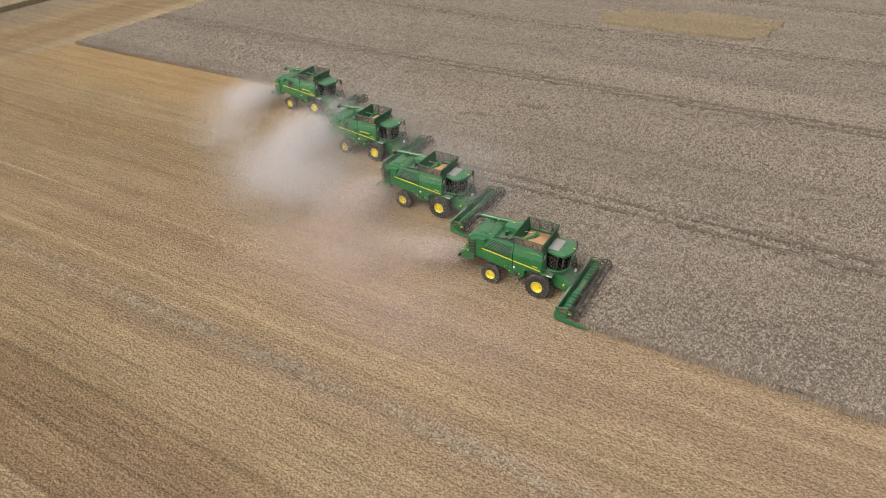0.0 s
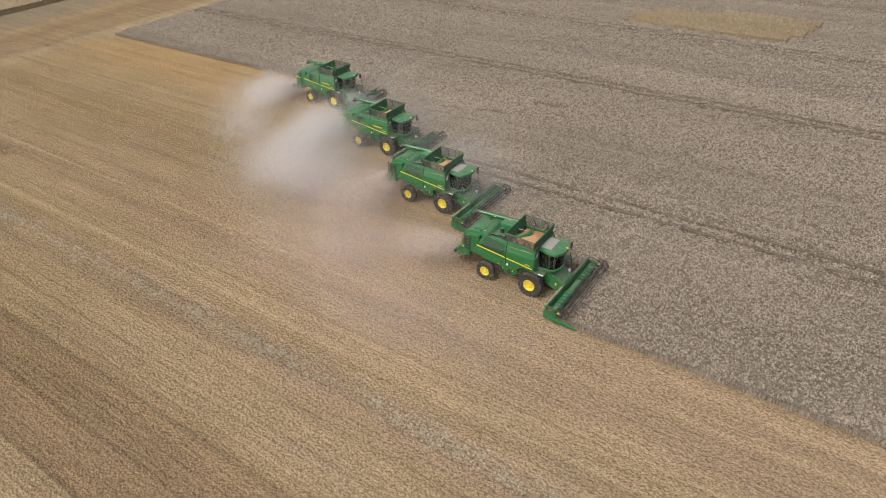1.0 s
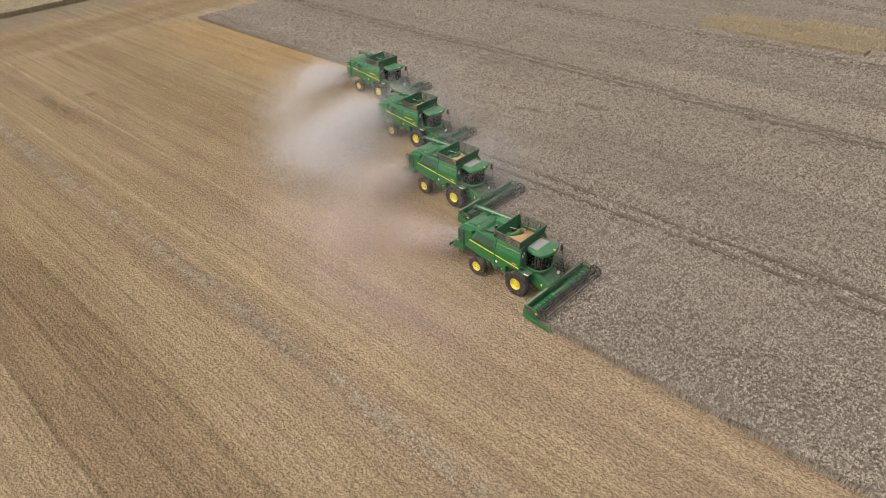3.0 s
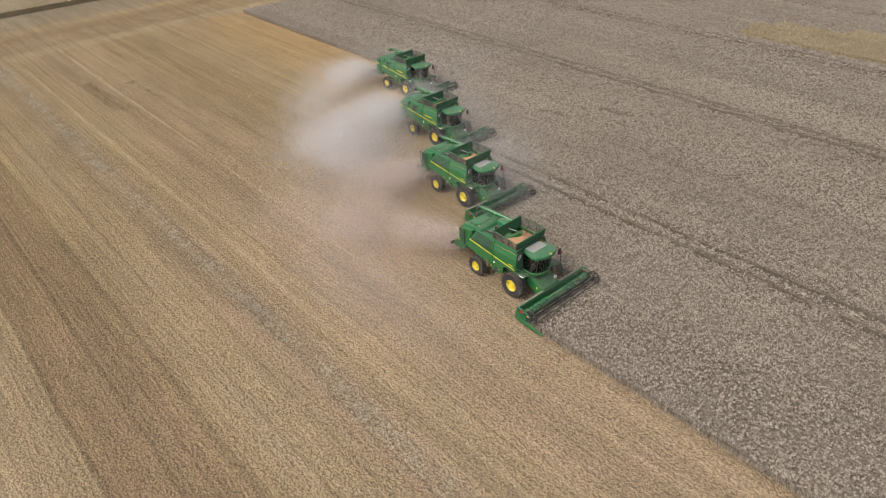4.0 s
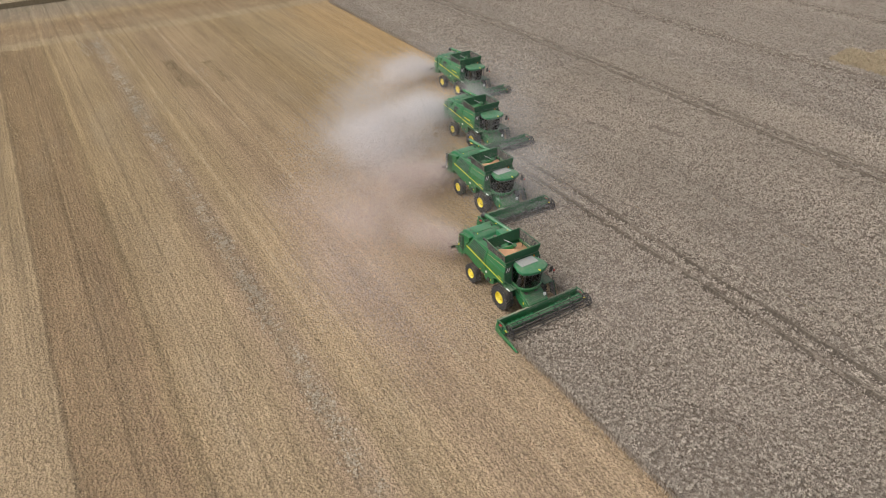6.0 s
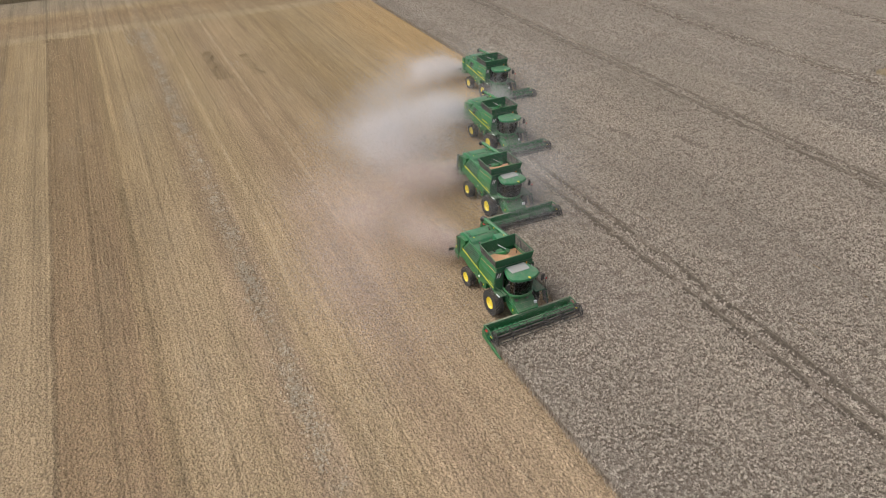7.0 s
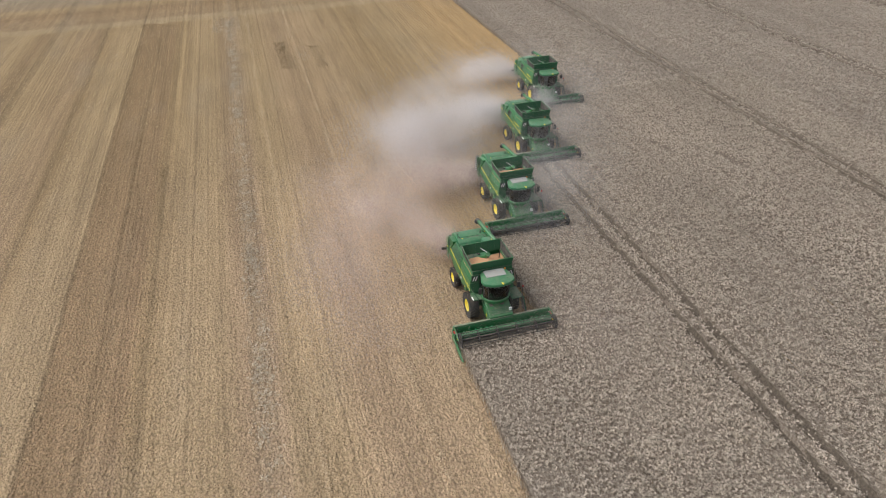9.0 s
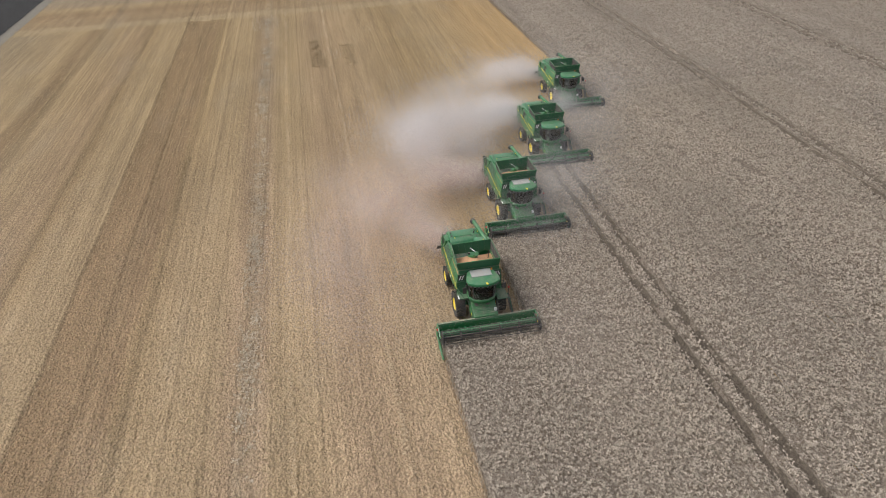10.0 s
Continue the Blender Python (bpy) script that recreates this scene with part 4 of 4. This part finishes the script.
    part("recess", prism(B(), [(-5.5, 1.98), (-5.0, 1.98), (-5.0, 3.18), (-5.42, 3.12)], -1.445, -1.40), BLACK, ladder, "flat black plate painting the dark of a recess")
    for k in range(7):
        z = 1.55 + 0.25 * k
        part("rung", rod(B(), [(-5.56, -1.52, z), (-5.09, -1.52, z)], 0.024, 6), GREEN, ladder)
    for k in range(3):
        part("rear_lamp", box(B(), -5.72, -5.60, -1.40, -1.24, 2.50 + 0.22 * k, 2.64 + 0.22 * k, 0.01), (RED, AMBER, RED)[k], ladder)
    part("lamp_panel", box(B(), -5.66, -5.50, -1.42, -1.10, 2.35, 3.16, 0.02), BLACK, ladder)
    part("reflector", box(B(), -5.68, -5.62, -1.50, -1.40, 2.10, 2.26), YELLOW, ladder)
    for x, y in ((-4.9, -0.92), (-4.45, -0.92), (-4.9, 0.85)):
        part("hood_hinge", box(B(), x - 0.07, x + 0.07, y - 0.03, y + 0.03, 3.60, 3.67, 0.01), BLACK, hood)
    part("round_sticker", rod(B(), [(-4.2, -0.75, 3.60), (-4.2, -0.75, 3.632)], 0.05, 12), YELLOW, hood)
    # straw chopper and spreader
    chop = part("straw_chopper", prism(B(), [(-5.95, 1.95), (-6.3, 1.75), (-6.45, 1.25), (-6.2, 1.1), (-5.3, 1.3), (-5.2, 1.9)], -1.15, 1.15, 0.03), GREEN, root)
    for k in range(9):
        y = -1.05 + 0.2625 * k
        part("vane", prism(B(), [(-6.3, 1.28), (-6.75, 1.12), (-6.72, 1.0), (-6.2, 1.08)], y - 0.012 + 0.0, y + 0.012), GREEN_DARK, chop)
    part("spreader_hood", prism(B(), [(-6.25, 1.52), (-6.85, 1.26), (-6.85, 1.22), (-6.25, 1.47)], -1.2, 1.2), GREEN, chop)
    for s in (-1, 1):
        arm = part("lamp_arm", rod(B(), [(-6.0, s * 1.1, 1.8), (-6.25, s * 1.5, 1.7)], 0.025, 6), BLACK, root)
        part("lamp_board", box(B(), -6.30, -6.24, s * 1.56 - 0.2, s * 1.56 + 0.2, 1.52, 1.78, 0.01), BLACK, arm, "black rear lamp board")
    if hazard:
        board = part("hazard_board", box(B(), -5.80, -5.76, -1.62, -1.34, 1.75, 3.25), BLACK, root, "black and white striped warning board")
        for k in range(7):
            z = 1.80 + 0.2 * k
            bm = slab(B(), [(-5.75, -1.61, z), (-5.75, -1.35, z + 0.12), (-5.75, -1.35, z + 0.22), (-5.75, -1.61, z + 0.10)], 0.01)
            part("white_stripe", bm, WHITE, board)
            bm = prism(B(), [(-5.79, z), (-5.765, z), (-5.765, z + 0.1), (-5.79, z + 0.1)], -1.63, -1.621)
            part("white_stripe", bm, WHITE, board)
    # folded unloading tube
    tube = part("unloading_tube", rod(B(), [(-2.15, 1.48, 3.35), (-2.35, 1.46, 3.62), (-2.6, 1.42, 3.72), (-5.85, 1.05, 3.80)], 0.155, 14), GREEN, root, "folded green unloading auger tube", True)
    part("spout", rod(B(), [(-5.78, 1.06, 3.80), (-6.02, 1.03, 3.78), (-6.16, 1.01, 3.58)], 0.18, 12), BLACK, tube, "black rubber spout", True)
    for x in (-3.2, -4.4):
        part("round_sticker", rod(B(), [(x, 1.36 - 0.113 * (-2.6 - x) - 0.150, 3.80), (x, 1.36 - 0.113 * (-2.6 - x) - 0.166, 3.81)], 0.05, 10), YELLOW, tube)
    part("hydraulic_hose", rod(B(), [(-2.3, 1.12, 3.62), (-3.2, 1.02, 3.60), (-4.5, 0.82, 3.58), (-5.1, 0.78, 3.50)], 0.035, 6), BLACK, tube)
    part("tube_bracket", box(B(), -4.7, -4.55, 0.95, 1.45, 3.3, 3.62), GREEN_DARK, tube)


def underbody(root):
    part("chassis", box(B(), -4.2, 0.5, -0.85, 0.85, 0.95, 1.95, 0.05), GREEN_DARK, root)
    part("straw_walker_body", prism(B(), [(-5.4, 1.85), (0.22, 1.85), (0.22, 3.12), (-1.98, 3.12), (-1.98, 3.2), (-5.4, 3.2)], -1.40, 1.40), GREEN_DARK, root)
    part("front_axle", rod(B(), [(0, -1.25, 0.92), (0, 1.25, 0.92)], 0.2, 12), GREEN, root)
    part("rear_axle", rod(B(), [(-3.7, -1.25, 0.74), (-3.7, 1.25, 0.74)], 0.11, 10), GREEN, root)
    part("axle_bracket", prism(B(), [(-4.1, 1.3), (-3.3, 1.3), (-3.55, 0.7), (-3.85, 0.7)], -0.5, 0.5), GREEN_DARK, root)
    for s in (-1, 1):
        g = part("drive_cover", prism(B(), [(-2.6, 1.70), (-1.1, 1.70), (-1.15, 1.25), (-1.55, 1.05), (-2.2, 1.12)], s * 1.05, s * 1.42, 0.03), GREEN, root)
        for x in (-2.3, -1.5):
            part("warning_sticker", rod(B(), [(x, s * 1.415, 1.42), (x, s * 1.43, 1.42)], 0.055, 10), YELLOW, g)
        part("pulley", rod(B(), [(-1.75, s * 1.40, 1.32), (-1.75, s * 1.48, 1.32)], 0.17, 18), BLACK, root)
        part("fender", box(B(), -0.55, 0.35, s * 1.35 - 0.2, s * 1.35 + 0.2, 2.0, 2.06, 0.01), GREEN, root)


def feeder(root):
    house = part("feeder_house", prism(B(), [(0.55, 1.95), (1.05, 1.90), (2.2, 1.28), (2.2, 0.42), (0.9, 0.85), (0.55, 1.2)], -0.82, 0.82, 0.03), GREEN, root)
    top = lambda x: 1.90 - 0.539 * (x - 1.05)
    for y in (-0.5, 0.3):
        part("inspection_lid", slab(B(), [(1.28, y - 0.12, top(1.28) + 0.004), (1.52, y - 0.12, top(1.52) + 0.004), (1.52, y + 0.12, top(1.52) + 0.004), (1.28, y + 0.12, top(1.28) + 0.004)], 0.03), BLACK, house)
    for k in range(4):
        x = 1.68 + 0.11 * k
        part("cross_bar", slab(B(), [(x, -0.7, top(x) + 0.004), (x + 0.05, -0.7, top(x + 0.05) + 0.004), (x + 0.05, 0.7, top(x + 0.05) + 0.004), (x, 0.7, top(x) + 0.004)], 0.025), GREEN_DARK, house)
    part("coupler", box(B(), 1.86, 2.0, 0.62, 0.80, 1.42, 1.62, 0.01), WHITE, house, "pale hydraulic coupler block")
    part("hose", rod(B(), [(1.0, 0.86, 1.8), (1.5, 0.95, 1.75), (1.9, 0.9, 1.5), (2.15, 0.8, 1.25)], 0.03, 6), BLACK, house)
    part("side_shield", prism(B(), [(0.75, 1.72), (1.55, 1.5), (2.1, 1.2), (2.1, 0.75), (0.85, 1.1)], -0.90, -0.84), GREEN, house)
    part("sticker", prism(B(), [(1.62, 1.08), (1.72, 1.08), (1.74, 1.28), (1.64, 1.28)], -0.912, -0.902), YELLOW, house)


def platforms(root):
    right = part("service_step", box(B(), 0.28, 1.0, -1.62, -0.98, 1.98, 2.04, 0.01), GREEN_DARK, root)
    part("step_edge", box(B(), 0.62, 1.02, -1.63, -1.55, 2.045, 2.075), WHITE, right, "white step edge")
    part("handrail", rod(B(), [(0.32, -1.6, 2.04), (0.32, -1.6, 2.95), (0.32, -1.05, 3.0)], 0.022, 6), GREEN_DARK, right)
    part("handrail", rod(B(), [(0.34, -1.58, 2.5), (0.9, -1.5, 2.5), (1.0, -1.2, 2.04)], 0.022, 6), GREEN_DARK, right)
    # plate under the tank's front corner with its striped sign
    plate = part("corner_plate", box(B(), 0.22, 0.27, -1.50, -0.95, 2.2, 3.55), GREEN_DARK, root)
    sign = part("striped_sign", box(B(), 0.275, 0.285, -1.46, -1.06, 3.06, 3.46), BLACK, plate, "small black and white striped sign")
    for k in range(2):
        y = -1.44 + 0.17 * k
        part("white_stripe", slab(B(), [(0.287, y, 3.09), (0.287, y + 0.085, 3.09), (0.287, y + 0.205, 3.43), (0.287, y + 0.12, 3.43)], 0.004), WHITE, sign)
    plate = part("corner_plate", box(B(), 0.22, 0.27, 0.95, 1.50, 2.2, 3.55), GREEN_DARK, root)
    sign = part("striped_sign", box(B(), 0.275, 0.285, 1.08, 1.46, 3.08, 3.46), BLACK, plate, "small black and white striped sign")
    for k in range(2):
        y = 1.10 + 0.16 * k
        part("white_stripe", slab(B(), [(0.287, y + 0.11, 3.11), (0.287, y + 0.19, 3.11), (0.287, y + 0.08, 3.43), (0.287, y, 3.43)], 0.004), WHITE, sign)
    deck = part("cab_deck", box(B(), 0.28, 1.55, 0.96, 1.72, 1.96, 2.02, 0.01), GREEN_DARK, root)
    for x in (0.35, 1.5):
        part("handrail", rod(B(), [(x, 1.70, 2.02), (x, 1.70, 3.0), (x + (0.4 if x < 1 else -0.35), 1.70, 3.05)], 0.022, 6), BLACK, deck)
    steps = part("ladder", rod(B(), [(0.95, 1.78, 1.98), (1.05, 2.05, 0.55)], 0.03, 6), GREEN_DARK, root)
    part("rail", rod(B(), [(1.5, 1.78, 1.98), (1.6, 2.05, 0.55)], 0.03, 6), GREEN_DARK, steps)
    for k in range(5):
        f = 0.1 + 0.2 * k
        y, z, x = 1.78 + 0.27 * f, 1.98 - 1.43 * f, 0.95 + 0.1 * f
        part("tread", box(B(), x, x + 0.55, y - 0.09, y + 0.09, z - 0.02, z + 0.02), BLACK, steps)
    part("rail_reflector", box(B(), 1.56, 1.6, 1.64, 1.74, 2.86, 3.0), RED, deck)


def header(root, wide=3.4):
    """The cutting header: trough, knife, auger, reel, end shields with crop dividers."""
    top = part("header_back", prism(B(), [(2.14, 0.30), (2.14, 1.05), (2.22, 1.10), (2.26, 1.05), (2.26, 0.30)], -wide, wide), GREEN, root)
    part("top_beam", box(B(), 2.08, 2.24, -wide, wide, 1.03, 1.17, 0.02), GREEN_DUSTY, top, "dusty pale green beam", True)
    part("trough", prism(B(), [(2.22, 0.30), (2.35, 0.20), (2.9, 0.16), (3.45, 0.13), (3.45, 0.17), (2.9, 0.20), (2.4, 0.26), (2.26, 0.36)], -wide, wide), DUSTY_STEEL, root, "dusty steel trough floor")
    bm = B()
    for k in range(88):
        y = -wide + 0.04 + (2 * wide - 0.08) * k / 87
        bm.faces.new([bm.verts.new(p) for p in ((3.42, y - 0.03, 0.15), (3.56, y, 0.13), (3.42, y + 0.03, 0.15))])
    box(bm, 3.40, 3.46, -wide, wide, 0.12, 0.145)
    part("knife", bm, STEEL, root, "toothed cutting knife")
    drum = part("auger_drum", rod(B(), [(2.66, -wide + 0.05, 0.60), (2.66, wide - 0.05, 0.60)], 0.25, 20), GREEN_LIT, root, "", True)
    for s in (-1, 1):
        bm = B()
        last = None
        for k in range(121):
            y = s * (wide - 0.06 - (wide - 0.75) * k / 120)
            a = s * k * 0.36
            u = Vector((math.cos(a), 0, math.sin(a)))
            pair = [bm.verts.new(Vector((2.66, y, 0.60)) + u * r) for r in (0.24, 0.35)]
            if last:
                bm.faces.new((last[0], last[1], pair[1], pair[0]))
            last = pair
        part("auger_flight", bm, GREEN_LIT, drum, "green spiral flight")
    bm = B()
    for k in range(14):
        y, a = -0.6 + 1.2 * k / 13, k * 2.1
        rod(bm, [(2.66, y, 0.60), (2.66 + 0.38 * math.cos(a), y, 0.60 + 0.38 * math.sin(a))], 0.012, 5)
    part("feed_fingers", bm, STEEL, drum)
    # reel
    rx, rz, rr = 3.36, 0.90, 0.44
    reel = part("reel_shaft", rod(B(), [(rx, -wide + 0.12, rz), (rx, wide - 0.05, rz)], 0.07, 10), REEL, root)
    tines = B()
    for k in range(6):
        a = math.tau * k / 6 + 0.35
        x, z = rx + rr * math.cos(a), rz + rr * math.sin(a)
        bm = rod(B(), [(x, -wide + 0.14, z), (x, wide - 0.08, z)], 0.026, 6)
        part("reel_bat", bm, REEL, reel)
        for j in range(44):
            y = -wide + 0.2 + (2 * wide - 0.4) * j / 43
            tines.faces.new([tines.verts.new(p) for p in ((x - 0.012, y - 0.009, z), (x - 0.012, y + 0.009, z), (x - 0.05, y + 0.006, z - 0.25), (x - 0.05, y - 0.006, z - 0.25))])
    tagged(part("reel_tines", tines, REEL, reel, "thin black reel tines"), kind="stuff")
    for y in (-wide + 0.16, -2.0, -0.67, 0.67, 2.0, wide - 0.08):
        end = abs(y) > 3
        hoop = lambda r, thick, k, m: rod(B(), [(rx + r * math.cos(math.tau * j / k), y, rz + r * math.sin(math.tau * j / k)) for j in range(k + 1)], thick, m)
        ring = part("reel_ring", hoop(0.30, 0.02, 18, 5), REEL, reel)
        for k in range(6):
            a = math.tau * k / 6 + 0.35
            part("spoke", rod(B(), [(rx, y, rz), (rx + rr * math.cos(a), y, rz + rr * math.sin(a))], 0.045 if end else 0.03, 5), REEL, ring)
        if end:
            part("reel_rim", hoop(rr, 0.05, 24, 6), REEL, reel)
    for s in (-1, 1):
        part("reel_arm", rod(B(), [(2.16, s * (wide - 0.03), 1.16), (2.7, s * (wide - 0.03), 1.22), (rx, s * (wide - 0.03), rz)], 0.045, 8), GREEN, root)
        part("reel_ram", rod(B(), [(2.25, s * (wide - 0.10), 0.95), (2.75, s * (wide - 0.10), 1.12)], 0.03, 8), STEEL, root)
        y0, y1 = sorted((s * wide, s * (wide + 0.06)))
        shield = part("end_shield", prism(B(), [(2.06, 0.22), (2.05, 0.62), (2.12, 0.92), (2.28, 0.94), (2.42, 0.76), (2.68, 0.50), (3.2, 0.35), (3.9, 0.24), (4.40, 0.15), (4.40, 0.08), (3.4, 0.10), (2.4, 0.14)], y0, y1, 0.015), GREEN, root)
        part("divider", prism(B(), [(3.0, 0.44), (3.7, 0.34), (4.42, 0.17), (4.55, 0.11), (4.40, 0.06), (3.3, 0.08)], s * (wide + 0.03) - 0.07, s * (wide + 0.03) + 0.07, 0.03), GREEN, shield, "pointed green crop divider", True)
        part("drive_box", box(B(), 2.35, 2.75, s * (wide - 0.02) - 0.06, s * (wide - 0.02) + 0.06, 0.72, 0.96, 0.02), GREEN_DARK, shield)
        part("red_tag", box(B(), 2.42, 2.66, s * (wide + 0.005) - 0.075, s * (wide + 0.005) + 0.075, 0.965, 0.985), RED, shield)
        part("yellow_mark", box(B(), 3.0, 3.2, s * (wide - 0.06) - 0.05, s * (wide - 0.06) + 0.05, 0.82, 0.87), YELLOW, shield)


def combine(x, y, turn, label, louvred, hatch, hazard):
    root = new("combine_harvester", None)
    tagged(root, label, "combine harvester", "combines harvesting in echelon")
    wheel(root, "front_wheel", 0, -1.44, 0.93, 0.66, 0.44, 22)
    wheel(root, "front_wheel", 0, 1.44, 0.93, 0.66, 0.44, 22)
    wheel(root, "rear_wheel", -3.7, -1.44, 0.74, 0.50, 0.37, 20)
    wheel(root, "rear_wheel", -3.7, 1.44, 0.74, 0.50, 0.37, 20)
    underbody(root)
    for s in (-1, 1):
        flank(root, s, louvred)
    rear_end(root, hazard)
    grain_tank(root)
    cab(root, hatch)
    feeder(root)
    platforms(root)
    header(root)
    root.matrix_basis = pose(x, y, 0, 0, 0, turn)
    return root


combine(*COMBINES[0], 0, "green combine harvester with louvred flanks and grey roof hatch", True, True, False)
combine(*COMBINES[1], 0, "green combine harvester with striped warning board at the rear", True, True, True)
combine(*COMBINES[2], 0, "green combine harvester with meshed flank screen, half hidden in dust", False, False, False)
combine(*COMBINES[3], 0, "green combine harvester with meshed flank screen beside uncut crop", False, False, False)


# ---- dust thrown up behind the machines ----
CELLS = rng.random((48, 48, 48))


def billows(p, cell):
    """Turbulent values about 0.5 at the places p, with billows of that size and ever smaller ones."""
    total, weight = 0.0, 0.0
    for octave in range(4):
        q = p / (cell / 2.1 ** octave) + 31.7 * octave
        i = np.floor(q).astype(int)
        f = q - i
        f = f * f * (3 - 2 * f)
        value = 0.0
        for dx in (0, 1):
            for dy in (0, 1):
                for dz in (0, 1):
                    share = np.abs(1 - dx - f[:, 0]) * np.abs(1 - dy - f[:, 1]) * np.abs(1 - dz - f[:, 2])
                    value = value + share * CELLS[(i[:, 0] + dx) % 48, (i[:, 1] + dy) % 48, (i[:, 2] + dz) % 48]
        total, weight = total + value * 0.55 ** octave, weight + 0.55 ** octave
    return total / weight


def dust_cloud(label, spine, flakes, size, material, cell=3.2, low=0.40, high=0.62, head=1.0):
    """Drifting dust along a spine of (x, y, z, spread): myriads of tiny flakes, torn into billows that thin out at the rim.
    head: above 1, more of the dust hangs near the spine's start."""
    nodes = np.array(spine, float)
    got, have = [], 0
    while have < flakes:
        k = 400000
        u = rng.uniform(0, 1, k) ** head * (len(nodes) - 1)
        i = np.minimum(u.astype(int), len(nodes) - 2)
        f = (u - i)[:, None]
        here = nodes[i] * (1 - f) + nodes[i + 1] * f
        c = here[:, :3] + np.clip(rng.normal(0, 1, (k, 3)), -2.6, 2.6) * here[:, 3:] * (1, 1, 0.5)
        c[:, 2] = np.abs(c[:, 2]) + 0.05
        chance = np.clip((billows(c * (1, 1, 1.3), cell) - low) / (high - low), 0, 1)
        c = c[rng.random(k) < chance * chance]
        got.append(c)
        have += len(c)
    c = np.concatenate(got)[:flakes]
    a = rng.normal(0, 1, (flakes, 3, 3))
    a *= size * 0.7 * rng.uniform(0.6, 1.25, (flakes, 1, 1)) / np.linalg.norm(a, axis=2, keepdims=True)
    v = (c[:, None, :] + a).reshape(-1, 3)
    mesh_thing("dust_cloud", v, np.arange(len(v)).reshape(-1, 3), material, label, "dust", "stuff")


dust_cloud("pinkish tan dust trailing behind the first combine", [(-7.0, -0.2, 0.9, 0.5), (-8.8, -2.0, 1.4, 1.1), (-11.5, -4.0, 1.7, 1.7), (-14.5, -6.5, 1.8, 2.1)], 220000, 0.052, TAN_MOTES, 5.0, 0.10, 0.62, 0.95)
dust_cloud("tan dust behind the second combine", [(-18.4, 5.6, 0.9, 0.5), (-18.6, 2.6, 1.6, 1.5), (-18.0, -0.8, 2.0, 2.3), (-17.4, -4.6, 2.0, 2.6), (-17.6, -8.6, 1.8, 2.2)], 260000, 0.064, TAN_MOTES, 5.0, 0.12, 0.64, 1.25)
dust_cloud("thick pale dust cloud behind the third combine", [(-29.6, 12.2, 1.0, 0.6), (-30.0, 9.4, 2.0, 1.9), (-28.4, 5.2, 2.8, 2.6), (-26.0, 1.4, 3.2, 2.6), (-24.0, -2.2, 3.0, 2.2)], 440000, 0.070, MOTES, 4.6, 0.24, 0.62, 0.96)
dust_cloud("pale dust bank drifting across the stubble", [(-22.5, 5.0, 1.6, 1.6), (-22.0, 1.0, 2.2, 2.4), (-21.5, -3.0, 2.2, 2.4)], 90000, 0.070, MOTES, 4.0, 0.2, 0.64)
dust_cloud("pale dust trailing behind the last combine", [(-42.4, 18.8, 1.0, 0.4), (-43.8, 16.0, 1.8, 1.3), (-43.2, 12.5, 2.3, 1.8), (-40.5, 8.5, 2.6, 2.2), (-36.0, 4.5, 2.8, 2.2)], 180000, 0.074, MOTES, 4.4, 0.20, 0.66, 1.2)
dust_cloud("thin haze of dust hanging round the rear machines", [(-41.0, 22.0, 2.6, 3.6), (-29.0, 17.0, 2.6, 3.6), (-17.0, 11.0, 2.4, 3.2), (-8.0, 6.5, 1.8, 2.6)], 330000, 0.052, MOTES, 6.0, 0.12, 0.64, 1.1)
dust_cloud("puff of dust over the last combine's header", [(-31.0, 17.5, 1.2, 0.8), (-33.5, 17.2, 2.2, 1.1)], 18000, 0.060, MOTES, 2.2, 0.3, 0.6)
dust_cloud("faint dust drifting ahead of the first combine", [(2.5, 0.5, 1.4, 1.8), (5.0, 3.0, 1.8, 2.4), (4.0, 6.0, 2.0, 2.4)], 50000, 0.036, TAN_MOTES, 6.0, 0.12, 0.64)
dust_cloud("faint pinkish dust drifting low over the stubble", [(-13.0, -8.0, 1.2, 2.6), (-6.0, -8.5, 1.2, 2.8), (2.0, -7.5, 1.2, 2.6)], 130000, 0.062, TAN_MOTES, 6.0, 0.12, 0.64)
